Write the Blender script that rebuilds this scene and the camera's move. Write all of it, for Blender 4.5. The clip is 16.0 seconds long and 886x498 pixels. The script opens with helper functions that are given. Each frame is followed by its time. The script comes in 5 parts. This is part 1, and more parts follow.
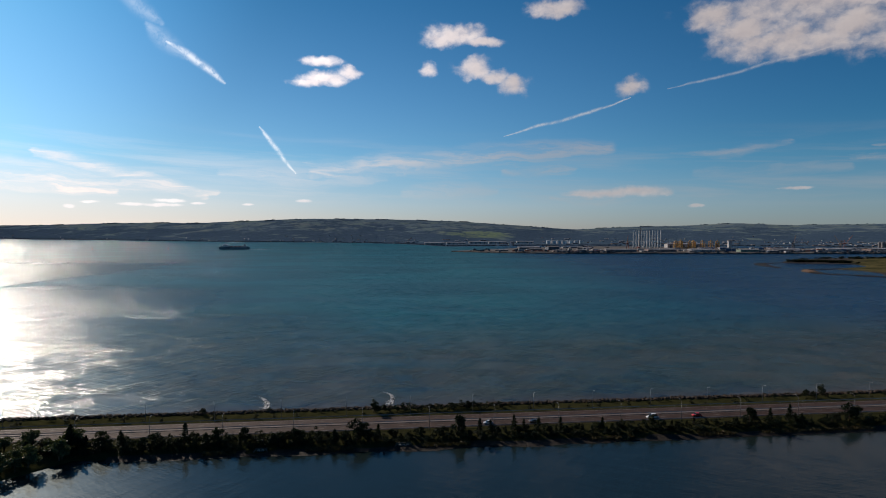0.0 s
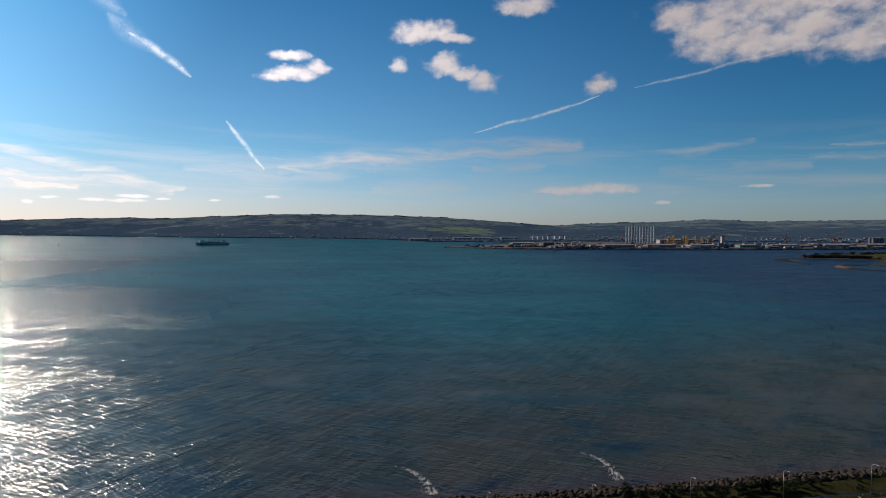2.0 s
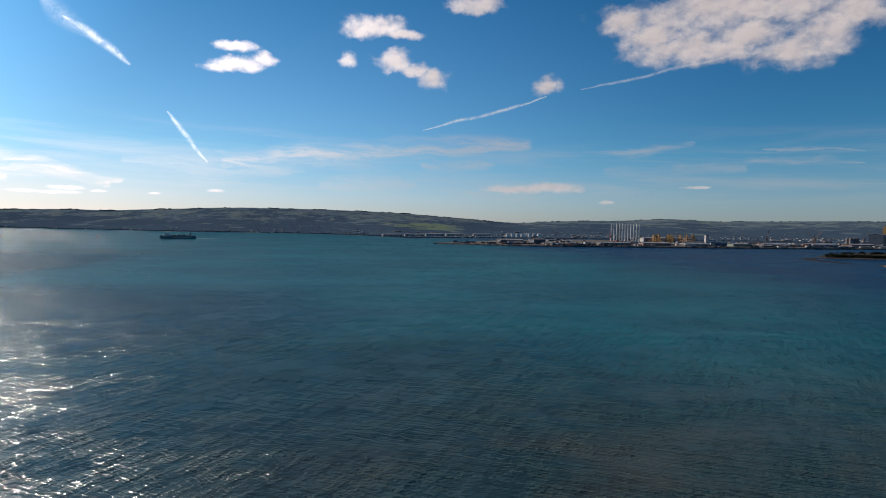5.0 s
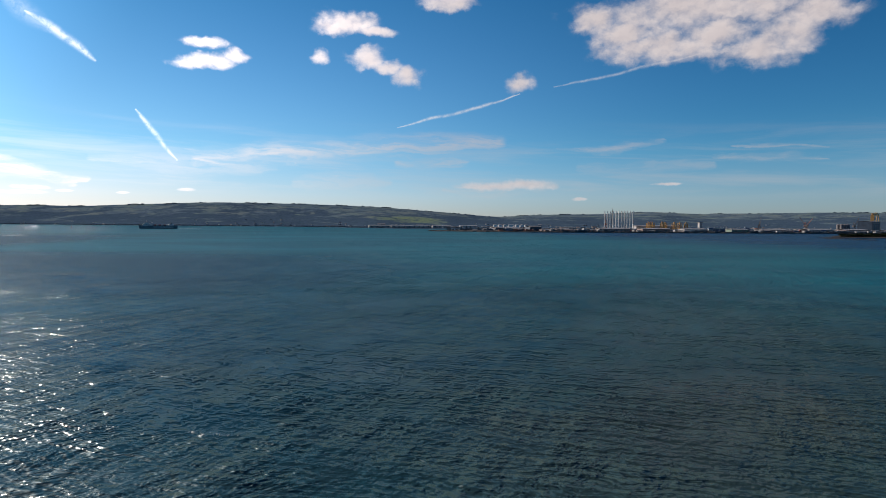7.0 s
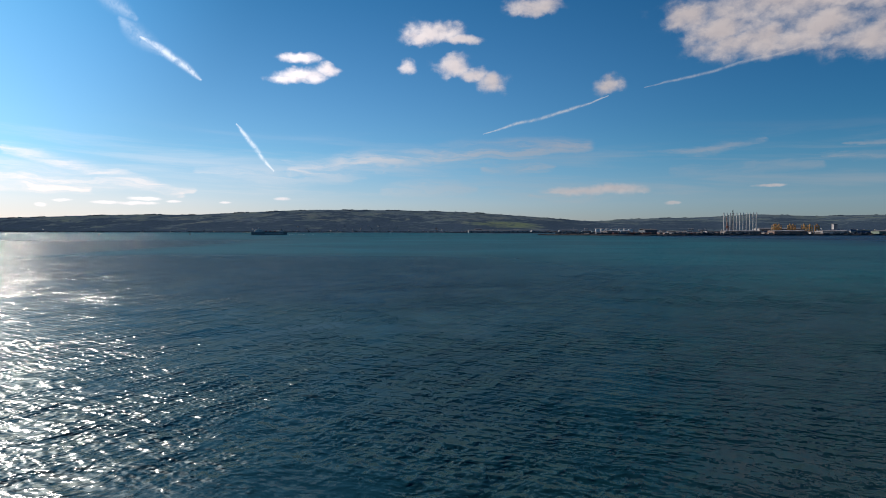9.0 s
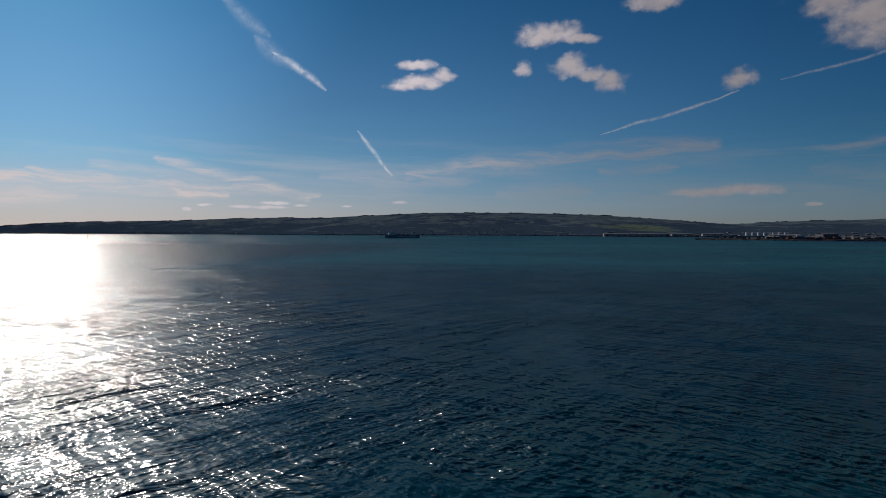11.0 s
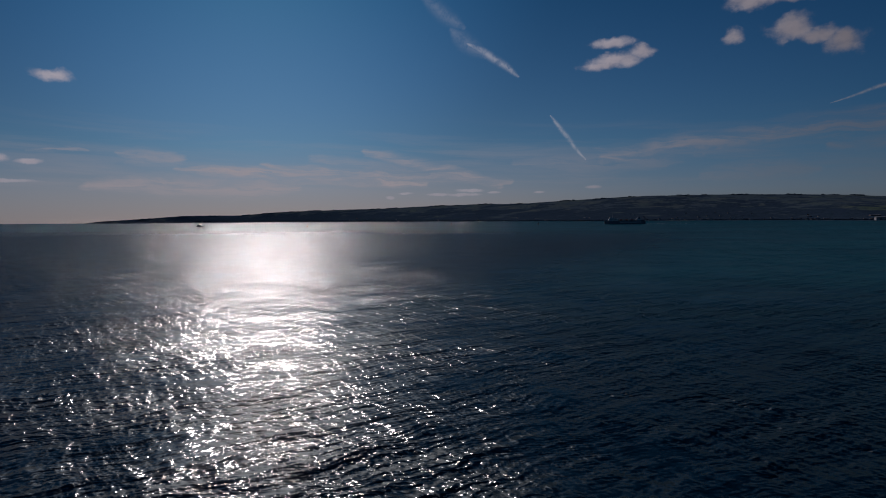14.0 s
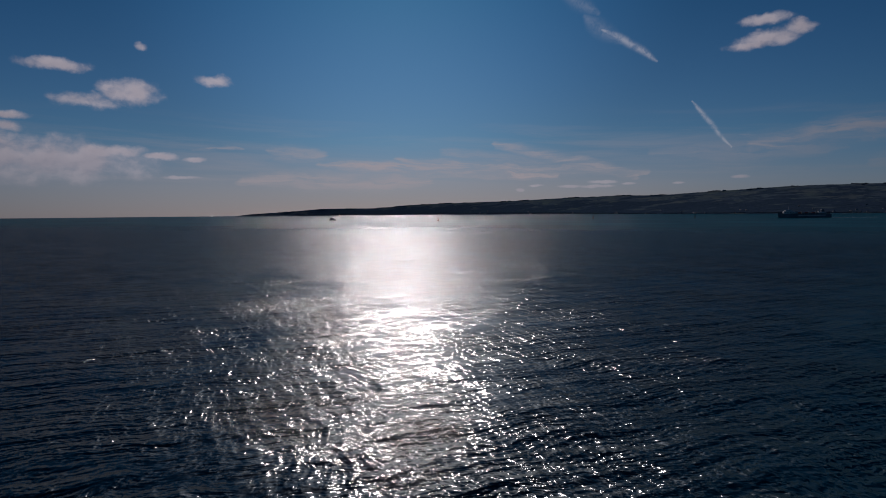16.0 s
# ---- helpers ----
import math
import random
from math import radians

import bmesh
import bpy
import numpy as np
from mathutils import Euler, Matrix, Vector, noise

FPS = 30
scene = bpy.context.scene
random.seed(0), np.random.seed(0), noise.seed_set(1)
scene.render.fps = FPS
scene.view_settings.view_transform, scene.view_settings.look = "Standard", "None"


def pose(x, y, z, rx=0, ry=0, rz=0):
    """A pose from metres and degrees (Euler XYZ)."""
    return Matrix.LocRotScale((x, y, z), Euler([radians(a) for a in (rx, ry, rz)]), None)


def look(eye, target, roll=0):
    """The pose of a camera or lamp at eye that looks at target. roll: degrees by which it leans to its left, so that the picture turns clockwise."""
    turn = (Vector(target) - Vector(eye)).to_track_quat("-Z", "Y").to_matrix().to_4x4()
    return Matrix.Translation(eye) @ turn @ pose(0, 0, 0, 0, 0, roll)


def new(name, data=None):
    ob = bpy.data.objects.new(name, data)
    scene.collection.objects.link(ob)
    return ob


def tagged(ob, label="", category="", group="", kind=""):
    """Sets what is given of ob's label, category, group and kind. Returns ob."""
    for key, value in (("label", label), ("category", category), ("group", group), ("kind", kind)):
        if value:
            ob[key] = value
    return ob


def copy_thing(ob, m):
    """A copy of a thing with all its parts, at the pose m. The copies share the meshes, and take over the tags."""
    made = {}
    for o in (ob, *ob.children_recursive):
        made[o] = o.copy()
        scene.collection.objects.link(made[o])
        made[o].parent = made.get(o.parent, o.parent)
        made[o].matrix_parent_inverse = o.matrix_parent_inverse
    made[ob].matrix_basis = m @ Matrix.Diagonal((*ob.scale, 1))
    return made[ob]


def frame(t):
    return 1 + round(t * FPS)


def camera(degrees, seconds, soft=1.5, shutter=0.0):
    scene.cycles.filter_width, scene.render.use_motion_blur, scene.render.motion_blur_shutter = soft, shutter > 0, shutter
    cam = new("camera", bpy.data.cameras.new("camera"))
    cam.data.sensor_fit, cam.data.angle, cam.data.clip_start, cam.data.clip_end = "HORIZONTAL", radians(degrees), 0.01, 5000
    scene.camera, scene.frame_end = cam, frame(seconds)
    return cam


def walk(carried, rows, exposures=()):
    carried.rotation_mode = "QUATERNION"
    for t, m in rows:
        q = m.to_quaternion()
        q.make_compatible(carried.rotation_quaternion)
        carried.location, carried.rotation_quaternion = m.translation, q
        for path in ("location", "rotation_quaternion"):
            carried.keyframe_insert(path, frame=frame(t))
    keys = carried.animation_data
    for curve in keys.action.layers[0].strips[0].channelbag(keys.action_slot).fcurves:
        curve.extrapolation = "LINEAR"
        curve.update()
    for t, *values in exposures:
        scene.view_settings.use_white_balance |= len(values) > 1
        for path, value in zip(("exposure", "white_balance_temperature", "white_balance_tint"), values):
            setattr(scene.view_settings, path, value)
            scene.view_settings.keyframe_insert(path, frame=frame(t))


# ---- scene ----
cam = camera(71.0, 16.0, soft=1.0)

# seconds, x, y, height, yaw, pitch, roll of a drone that leaves the causeway, sinks to the waves and turns to the sun
PATH = [
    (0, -0.01, 0.03, 42.22, 0.00, -1.58, -0.14),
    (0.5, -11.68, 14.24, 41.63, -0.79, -1.69, -0.23),
    (1, -22.71, 28.10, 40.80, -1.26, -1.73, -0.31),
    (1.5, -33.71, 41.42, 40.09, -1.50, -1.79, -0.22),
    (2, -45.04, 57.00, 39.05, -2.73, -1.90, -0.19),
    (2.5, -57.57, 71.05, 39.06, -3.88, -2.05, -0.30),
    (3, -70.88, 84.34, 39.36, -4.53, -2.17, -0.34),
    (3.5, -84.37, 97.46, 39.44, -5.66, -2.21, -0.41),
    (4, -96.74, 109.48, 38.69, -5.97, -2.25, -0.55),
    (4.5, -109.06, 121.70, 37.46, -6.64, -2.15, -0.77),
    (7, -151.69, 179.71, 13.65, -9.80, -2.32, -0.44),
    (7.5, -159.09, 189.07, 11.62, -9.81, -2.51, -0.35),
    (8, -166.85, 198.44, 10.42, -5.33, -2.60, -0.77),
    (8.5, -175.77, 208.60, 9.99, -3.37, -2.21, -0.39),
    (9, -186.74, 220.37, 10.12, -1.88, -1.79, 0.04),
    (9.2, -191.17, 225.20, 10.21, -0.82, -1.80, 0.06),
    (11.5, -242.04, 295.06, 11.20, 10.57, -1.56, -0.44),
    (12, -252.74, 310.44, 12.04, 12.45, -1.82, -0.74),
    (12.5, -263.52, 325.79, 12.36, 15.52, -2.21, -0.27),
    (13, -274.85, 340.74, 12.10, 18.68, -2.28, 0.10),
    (13.5, -287.05, 354.99, 11.67, 22.52, -2.45, 0.24),
    (14, -299.30, 369.20, 11.43, 26.21, -2.77, 0.49),
    (14.5, -311.48, 383.49, 11.35, 29.41, -3.05, 0.43),
    (15, -323.32, 398.02, 11.43, 31.31, -3.22, 0.18),
    (15.5, -334.40, 412.67, 11.83, 34.64, -3.29, 0.21),
    (16, -345.26, 427.28, 12.49, 38.11, -3.36, 0.57),
]
EXPOSURES = [(0.0, 0.05, 6500, 10), (4.5, 0.25, 6500, 10), (7.0, 0.47, 6500, 10), (8.0, 0.45, 6500, 10), (9.0, 0.15, 6400, 10), (11.5, -1.05, 6200, 13), (12.0, -1.38, 6100, 14), (12.5, -1.93, 5850, 18), (13.5, -1.9, 5850, 18), (14.5, -1.88, 5850, 18), (16.0, -1.8, 5850, 18)]
walk(cam, [(r[0], pose(r[1], r[2], r[3], 90 + r[5], r[6], r[4])) for r in PATH], EXPOSURES)

# ---- sky and sun ----
SUN_AZ, SUN_EL = 42.0, 24.0          # degrees to the left of +y, degrees up
sun_way = Vector((-math.sin(radians(SUN_AZ)) * math.cos(radians(SUN_EL)), math.cos(radians(SUN_AZ)) * math.cos(radians(SUN_EL)), math.sin(radians(SUN_EL))))
sun = new("sun", bpy.data.lights.new("sun", "SUN"))
sun.data.energy, sun.data.angle, sun.data.color = 5.0, radians(0.6), (1.0, 0.86, 0.73)
sun.matrix_world = look(sun_way * 3000, (0, 0, 0))

world = bpy.data.worlds.new("sky")
scene.world = world
world.use_nodes = True
wt = world.node_tree
wt.nodes.clear()


class Net:
    """Builds node trees in few words."""

    def __init__(self, tree):
        self.t = tree

    def put(self, value, socket):
        if isinstance(value, bpy.types.NodeSocket):
            self.t.links.new(value, socket)
        elif value is not None:
            socket.default_value = value

    def node(self, kind):
        return self.t.nodes.new(kind)

    def math(self, op, a, b=None, c=None, clamp=False):
        n = self.node("ShaderNodeMath")
        n.operation, n.use_clamp = op, clamp
        for v, sock in zip((a, b, c), n.inputs):
            self.put(v, sock)
        return n.outputs[0]

    def vec(self, op, a, b=None, scale=None):
        n = self.node("ShaderNodeVectorMath")
        n.operation = op
        self.put(a, n.inputs[0])
        self.put(b, n.inputs[1])
        self.put(scale, n.inputs[3])
        return n.outputs["Value"] if op in ("LENGTH", "DOT_PRODUCT", "DISTANCE") else n.outputs[0]

    def xyz(self, x, y, z):
        n = self.node("ShaderNodeCombineXYZ")
        for v, sock in zip((x, y, z), n.inputs):
            self.put(v, sock)
        return n.outputs[0]

    def split(self, v):
        n = self.node("ShaderNodeSeparateXYZ")
        self.put(v, n.inputs[0])
        return n.outputs

    def step(self, v, a, b, lo=0.0, hi=1.0):
        if a > b:
            a, b, lo, hi = b, a, hi, lo
        n = self.node("ShaderNodeMapRange")
        n.interpolation_type, n.clamp = "SMOOTHSTEP", True
        self.put(v, n.inputs["Value"])
        for k, x in (("From Min", a), ("From Max", b), ("To Min", lo), ("To Max", hi)):
            self.put(x, n.inputs[k])
        return n.outputs[0]

    def mix(self, f, a, b, blend="MIX"):
        n = self.node("ShaderNodeMix")
        n.data_type, n.blend_type = "RGBA", blend
        self.put(f, n.inputs[0])
        self.put(a, n.inputs[6])
        self.put(b, n.inputs[7])
        return n.outputs[2]

    def noise(self, v, scale, detail=4.0, rough=0.55, distort=0.0, color=False):
        n = self.node("ShaderNodeTexNoise")
        self.put(v, n.inputs["Vector"])
        n.inputs["Scale"].default_value = scale
        n.inputs["Detail"].default_value = detail
        n.inputs["Roughness"].default_value = rough
        n.inputs["Distortion"].default_value = distort
        return n.outputs["Color" if color else "Fac"]

    def voronoi(self, v, scale, feature="F1", out="Color"):
        n = self.node("ShaderNodeTexVoronoi")
        n.feature = feature
        self.put(v, n.inputs["Vector"])
        n.inputs["Scale"].default_value = scale
        return n.outputs[out]

    def ramp(self, f, stops):
        n = self.node("ShaderNodeValToRGB")
        while len(n.color_ramp.elements) < len(stops):
            n.color_ramp.elements.new(0.5)
        for e, (p, c) in zip(n.color_ramp.elements, stops):
            e.position, e.color = p, (*c, 1)
        self.put(f, n.inputs[0])
        return n.outputs[0]


w = Net(wt)
sky = w.node("ShaderNodeTexSky")
sky.sky_type, sky.sun_disc, sky.sun_elevation, sky.sun_rotation = "NISHITA", False, radians(SUN_EL), radians(-SUN_AZ)
sky.altitude, sky.air_density, sky.dust_density, sky.ozone_density = 0.0, 1.0, 0.2, 3.0
way = w.node("ShaderNodeTexCoord").outputs["Generated"]
wx, wy, wz = w.split(way)
az = w.math("MULTIPLY", w.math("ARCTAN2", w.math("MULTIPLY", wx, -1.0), wy), 57.2958)
el = w.math("MULTIPLY", w.math("ARCSINE", wz), 57.2958)
spot = w.xyz(az, el, 0.0)
# billow: the outlines of the clouds are pushed about by noise, and their bodies broken by finer noise
push = w.vec("SUBTRACT", w.noise(spot, 0.55, 4.0, 0.55, color=True), (0.5, 0.5, 0.5))
curl = w.vec("MULTIPLY", w.vec("SUBTRACT", w.noise(spot, 1.6, 3.0, 0.55, color=True), (0.5, 0.5, 0.5)), (0.9, 0.6, 0.0))
puff_at = w.vec("MULTIPLY", w.vec("ADD", spot, curl), (0.75, 1.2, 1.0))
fluff = w.noise(puff_at, 0.6, 8.0, 0.54)
fluff_up = w.noise(w.vec("ADD", puff_at, (0.16, 0.5, 0.0)), 0.6, 5.0, 0.48)

# azimuth, elevation, half width, half height in degrees: the bank over the harbour, the heaps in the middle, the bank over the open sea
CUMULUS = [
    (-31.9, 17.7, 10.0, 1.9), (-28.4, 15.0, 5.3, 1.5), (-23.4, 17.4, 2.4, 1.15), (-36.4, 14.0, 3.4, 1.4), (-38.8, 14.9, 2.2, 1.6), (-25.9, 16.3, 3.1, 1.3), (-40.0, 16.3, 3.2, 1.5), (-33.0, 15.6, 3.6, 1.6),
    (-1.0, 17.4, 2.70, 0.95), (-3.9, 16.8, 1.80, 0.45), (0.5, 17.0, 1.71, 0.77), (1.4, 14.5, 0.75, 0.7), (-2.9, 14.6, 1.80, 0.90), (-6.4, 13.2, 1.62, 0.99), (-4.8, 13.9, 1.4, 0.75),
    (10.6, 13.5, 2.43, 0.63), (11.8, 13.1, 1.89, 0.43), (11.0, 14.9, 1.8, 0.45), (8.5, 14.0, 1.1, 0.65), (-16.7, 12.5, 1.4, 0.85), (-10.2, 19.4, 2.6, 0.8),
    (-14.3, 3.4, 3.6, 0.42), (-17.2, 3.6, 2.8, 0.48), (-12.2, 3.3, 1.4, 0.2), (-22.1, 2.3, 0.6, 0.17), (24.6, 2.2, 1.5, 0.15), (26.6, 2.2, 1.0, 0.13), (29.6, 2.35, 0.7, 0.12), (21.5, 2.4, 0.6, 0.11), (12.6, 2.75, 0.7, 0.15), (17.4, 2.35, 0.5, 0.1), (-29.5, 3.6, 1.1, 0.15)]
CUMULUS += [
    (69.7, 11.6, 2.2, 0.5), (64.5, 10.0, 2.3, 1.0), (67.7, 9.1, 2.3, 0.6), (58.0, 11.3, 1.5, 0.55), (70.2, 4.3, 7.4, 1.75), (73.0, 4.5, 3.2, 2.0), (66.3, 5.3, 3.0, 0.6), (62.5, 4.9, 1.5, 0.32), (59.6, 4.7, 1.0, 0.22),
    (60.6, 3.2, 1.8, 0.17), (72.6, 7.6, 1.3, 0.32), (72.9, 6.8, 1.0, 0.42), (63.5, 13.6, 0.5, 0.32), (23.8, 2.6, 1.2, 0.18), (31.0, 2.0, 0.4, 0.16)]
heap = None
for a, e, half_w, half_h in CUMULUS:
    bent = w.vec("ADD", spot, w.vec("MULTIPLY", push, (min(2.6, half_w * 0.9), min(1.7, half_h * 2.2), 0.0)))
    d = w.vec("LENGTH", w.vec("DIVIDE", w.vec("SUBTRACT", bent, (a, e, 0.0)), (half_w * 1.06, half_h * 1.06, 1.0)))
    body = w.step(d, 1.5, 0.1)
    heap = body if heap is None else w.math("MAXIMUM", heap, body)
dense = w.math("ADD", heap, w.math("MULTIPLY", w.math("SUBTRACT", fluff, 0.5), 1.6))
cover = w.math("MULTIPLY", w.step(dense, 0.10, 1.12), w.step(heap, 0.03, 0.35))
# broken trails of aircraft and thin high veils: from azimuth, elevation to azimuth, elevation, half width, strength
TRAILS = [(16.5, 9.1, 13.3, 5.1, 0.17, 0.42), (-5.5, 8.7, -16.8, 11.7, 0.11, 0.52), (-19.6, 12.3, -32.0, 14.2, 0.10, 0.30), (23.6, 15.4, 19.2, 12.7, 0.27, 0.44), (25.2, 16.6, 22.2, 14.2, 0.5, 0.14), (28.2, 19.5, 24.0, 16.6, 0.5, 0.14)]
VEILS = [
    (33.0, 6.2, 20.7, 3.1, 0.40, 0.60), (36.0, 4.3, 20.0, 3.2, 0.30, 0.55), (4.0, 6.3, -15.0, 7.4, 0.80, 0.46), (12.3, 6.2, 3.5, 5.4, 0.50, 0.38), (-5.7, 5.5, -12.0, 5.5, 0.42, 0.32), (-20.2, 6.6, -29.2, 7.1, 0.22, 0.34),
    (-33.0, 5.6, -41.3, 5.4, 0.22, 0.34), (19.5, 5.0, 5.5, 4.9, 0.62, 0.30), (3.5, 3.6, -4.7, 3.8, 0.5, 0.22), (-34.6, 6.6, -41.3, 6.3, 0.15, 0.28), (-10.0, 3.3, -20.0, 3.6, 0.5, 0.35), (-22.0, 5.2, -33.0, 5.0, 0.4, 0.2),
    (53.5, 5.5, 49.0, 5.2, 0.5, 0.5), (49.5, 4.4, 27.5, 3.3, 0.40, 0.9), (42.4, 4.9, 29.0, 3.8, 0.36, 0.7), (56.0, 3.0, 39.0, 2.8, 0.6, 0.65), (12.0, 5.2, 1.0, 6.5, 0.75, 0.55), (60.0, 5.5, 55.8, 5.6, 0.16, 0.45), (38.0, 5.6, 27.0, 3.9, 0.5, 0.4)]
wisp = w.noise(spot, 1.3, 5.0, 0.65, 0.6)
bow = w.vec("MULTIPLY", w.vec("SUBTRACT", w.noise(spot, 0.22, 1.0, 0.5, color=True), (0.5, 0.5, 0.5)), (1.2, 0.8, 0.0))
wob = w.vec("ADD", w.vec("ADD", spot, bow), w.vec("MULTIPLY", w.vec("SUBTRACT", w.noise(spot, 1.1, 4.0, 0.6, color=True), (0.5, 0.5, 0.5)), (0.24, 0.14, 0.0)))
feather = w.vec("ADD", wob, w.vec("MULTIPLY", w.vec("SUBTRACT", w.noise(w.vec("MULTIPLY", spot, (0.22, 1.0, 1.0)), 0.9, 5.0, 0.6, color=True), (0.5, 0.5, 0.5)), (2.0, 1.5, 0.0)))


def streaks(rows, at, sharp, ends):
    made = None
    for a0, e0, a1, e1, half, force in rows:
        ba = Vector((a1 - a0, e1 - e0, 0))
        pa = w.vec("SUBTRACT", at, (a0, e0, 0.0))
        h = w.math("DIVIDE", w.vec("DOT_PRODUCT", pa, tuple(ba)), ba.length_squared, clamp=True)
        d = w.vec("LENGTH", w.vec("SUBTRACT", pa, w.vec("SCALE", tuple(ba), scale=h)))
        thin = w.math("MULTIPLY_ADD", w.math("MULTIPLY", h, w.math("SUBTRACT", 1.0, h)), 4.0 * (1 - ends), ends)
        body = w.math("MULTIPLY", w.math("POWER", w.step(w.math("DIVIDE", d, thin), half * 2.4, 0.0), sharp), force)
        made = body if made is None else w.math("MAXIMUM", made, body)
    return made


trail = w.math("MULTIPLY", streaks(TRAILS, wob, 1.9, 0.3), w.step(wisp, 0.30, 0.62, 0.3, 1.0))
comb = w.noise(w.vec("ADD", w.vec("MULTIPLY", feather, (0.10, 1.0, 1.0)), w.xyz(0.0, w.math("MULTIPLY", az, -0.03), 3.0)), 1.5, 6.0, 0.62, 0.3)
veil = w.math("MULTIPLY", streaks(VEILS, feather, 1.2, 0.45), w.step(comb, 0.36, 0.62, 0.25, 1.0))
# a faint overall haze of streaks
veil_n = w.noise(w.vec("ADD", w.vec("MULTIPLY", spot, (0.075, 1.0, 1.0)), w.xyz(0.0, w.math("MULTIPLY", az, -0.035), 3.0)), 0.8, 6.0, 0.62, 0.4)
band = w.math("MULTIPLY", w.step(el, 1.8, 3.6), w.step(el, 9.5, 5.6))
veil = w.math("MAXIMUM", veil, w.math("MULTIPLY", w.math("MULTIPLY", w.step(veil_n, 0.42, 0.74), band), 0.22))
# the clip's camera holds the blue of the sky deep; it brightens towards the sun and darkens away from it
to_sun = w.vec("DOT_PRODUCT", way, tuple(sun_way))
clear = w.mix(1.0, sky.outputs[0], w.ramp(w.math("DIVIDE", el, 40.0, clamp=True), [(0.0, (0.48, 0.52, 0.74)), (0.06, (0.51, 0.59, 0.80)), (0.16, (0.36, 0.60, 0.77)), (0.5, (0.16, 0.46, 0.63)), (1.0, (0.08, 0.28, 0.44))]), "MULTIPLY")
clear = w.mix(1.0, clear, w.mix(w.math("MULTIPLY", w.step(to_sun, 0.92, 0.20), w.step(el, 1.5, 10.0, 0.45, 1.0)), (1.04, 1.0, 0.98, 1), (0.46, 0.73, 0.80, 1)), "MULTIPLY")
clear = w.vec("SCALE", clear, scale=w.step(to_sun, 0.90, 1.0, 1.0, 1.4))
near_sun = w.step(to_sun, 0.60, 0.97, 1.0, 2.6)
emboss = w.math("ADD", w.math("MULTIPLY", w.math("SUBTRACT", fluff, fluff_up), 1.5), 0.5, clamp=True)
thick = w.step(dense, 0.6, 1.5)
cloud_col = w.mix(emboss, (3.8, 3.4, 3.5, 1), (6.3, 5.6, 5.35, 1))
cloud_col = w.mix(w.math("MULTIPLY", thick, 0.6), cloud_col, (4.3, 3.75, 3.75, 1))
cloud_col = w.vec("SCALE", cloud_col, scale=near_sun)
milky = w.math("MULTIPLY", w.math("MULTIPLY", w.step(el, 7.0, 0.5), w.step(az, 2.0, 34.0)), 0.42)
col = w.mix(milky, clear, w.vec("SCALE", (3.5, 3.3, 3.2), scale=near_sun))
col = w.mix(veil, col, w.vec("SCALE", (4.6, 3.9, 3.6), scale=near_sun))
col = w.mix(trail, col, w.vec("SCALE", (6.6, 6.2, 5.9), scale=near_sun))
col = w.mix(w.math("MULTIPLY", cover, w.step(el, 2.0, 6.0, 0.6, 0.94)), col, cloud_col)
# far sea beyond the sheet of water
col = w.mix(w.step(el, -0.16, -0.12), (0.9, 1.25, 1.5, 1), col)
back = w.node("ShaderNodeBackground")
w.put(col, back.inputs[0])
back.inputs[1].default_value = 0.1
w.put(back.outputs[0], w.node("ShaderNodeOutputWorld").inputs[0])


# ---- materials ----
def material(name):
    m = bpy.data.materials.new(name)
    m.use_nodes = True
    n = Net(m.node_tree)
    return m, n, m.node_tree.nodes["Principled BSDF"]


def surface(name, low, high, size, rough=0.8, metal=0.0, relief=0.3, fine=6.0, specular=0.4):
    """Two tones mixed by coarse and fine noise of that size in metres, with relief."""
    m, n, b = material(name)
    at = n.node("ShaderNodeTexCoord").outputs["Object"]
    rnd = n.node("ShaderNodeObjectInfo").outputs["Random"]
    at = n.vec("ADD", at, n.xyz(n.math("MULTIPLY", rnd, 37.0), n.math("MULTIPLY", rnd, 11.0), 0.0))
    coarse, grain = n.noise(at, 1.0 / size, 5.0, 0.6), n.noise(at, fine / size, 4.0, 0.6)
    f = n.math("ADD", n.math("MULTIPLY", coarse, 0.65), n.math("MULTIPLY", grain, 0.35))
    f = n.step(f, 0.33, 0.67)
    c = n.mix(f, (*low, 1), (*high, 1))
    c = n.mix(n.math("MULTIPLY", rnd, 0.25), c, (*[v * 0.7 for v in low], 1))
    n.put(c, b.inputs["Base Color"])
    n.put(n.step(grain, 0.2, 0.8, max(rough - 0.12, 0.02), min(rough + 0.1, 1.0)), b.inputs["Roughness"])
    b.inputs["Metallic"].default_value = metal
    b.inputs["Specular IOR Level"].default_value = specular
    if relief:
        bump = n.node("ShaderNodeBump")
        bump.inputs["Strength"].default_value, bump.inputs["Distance"].default_value = relief, size / fine
        n.put(grain, bump.inputs["Height"])
        n.put(bump.outputs[0], b.inputs["Normal"])
    return m


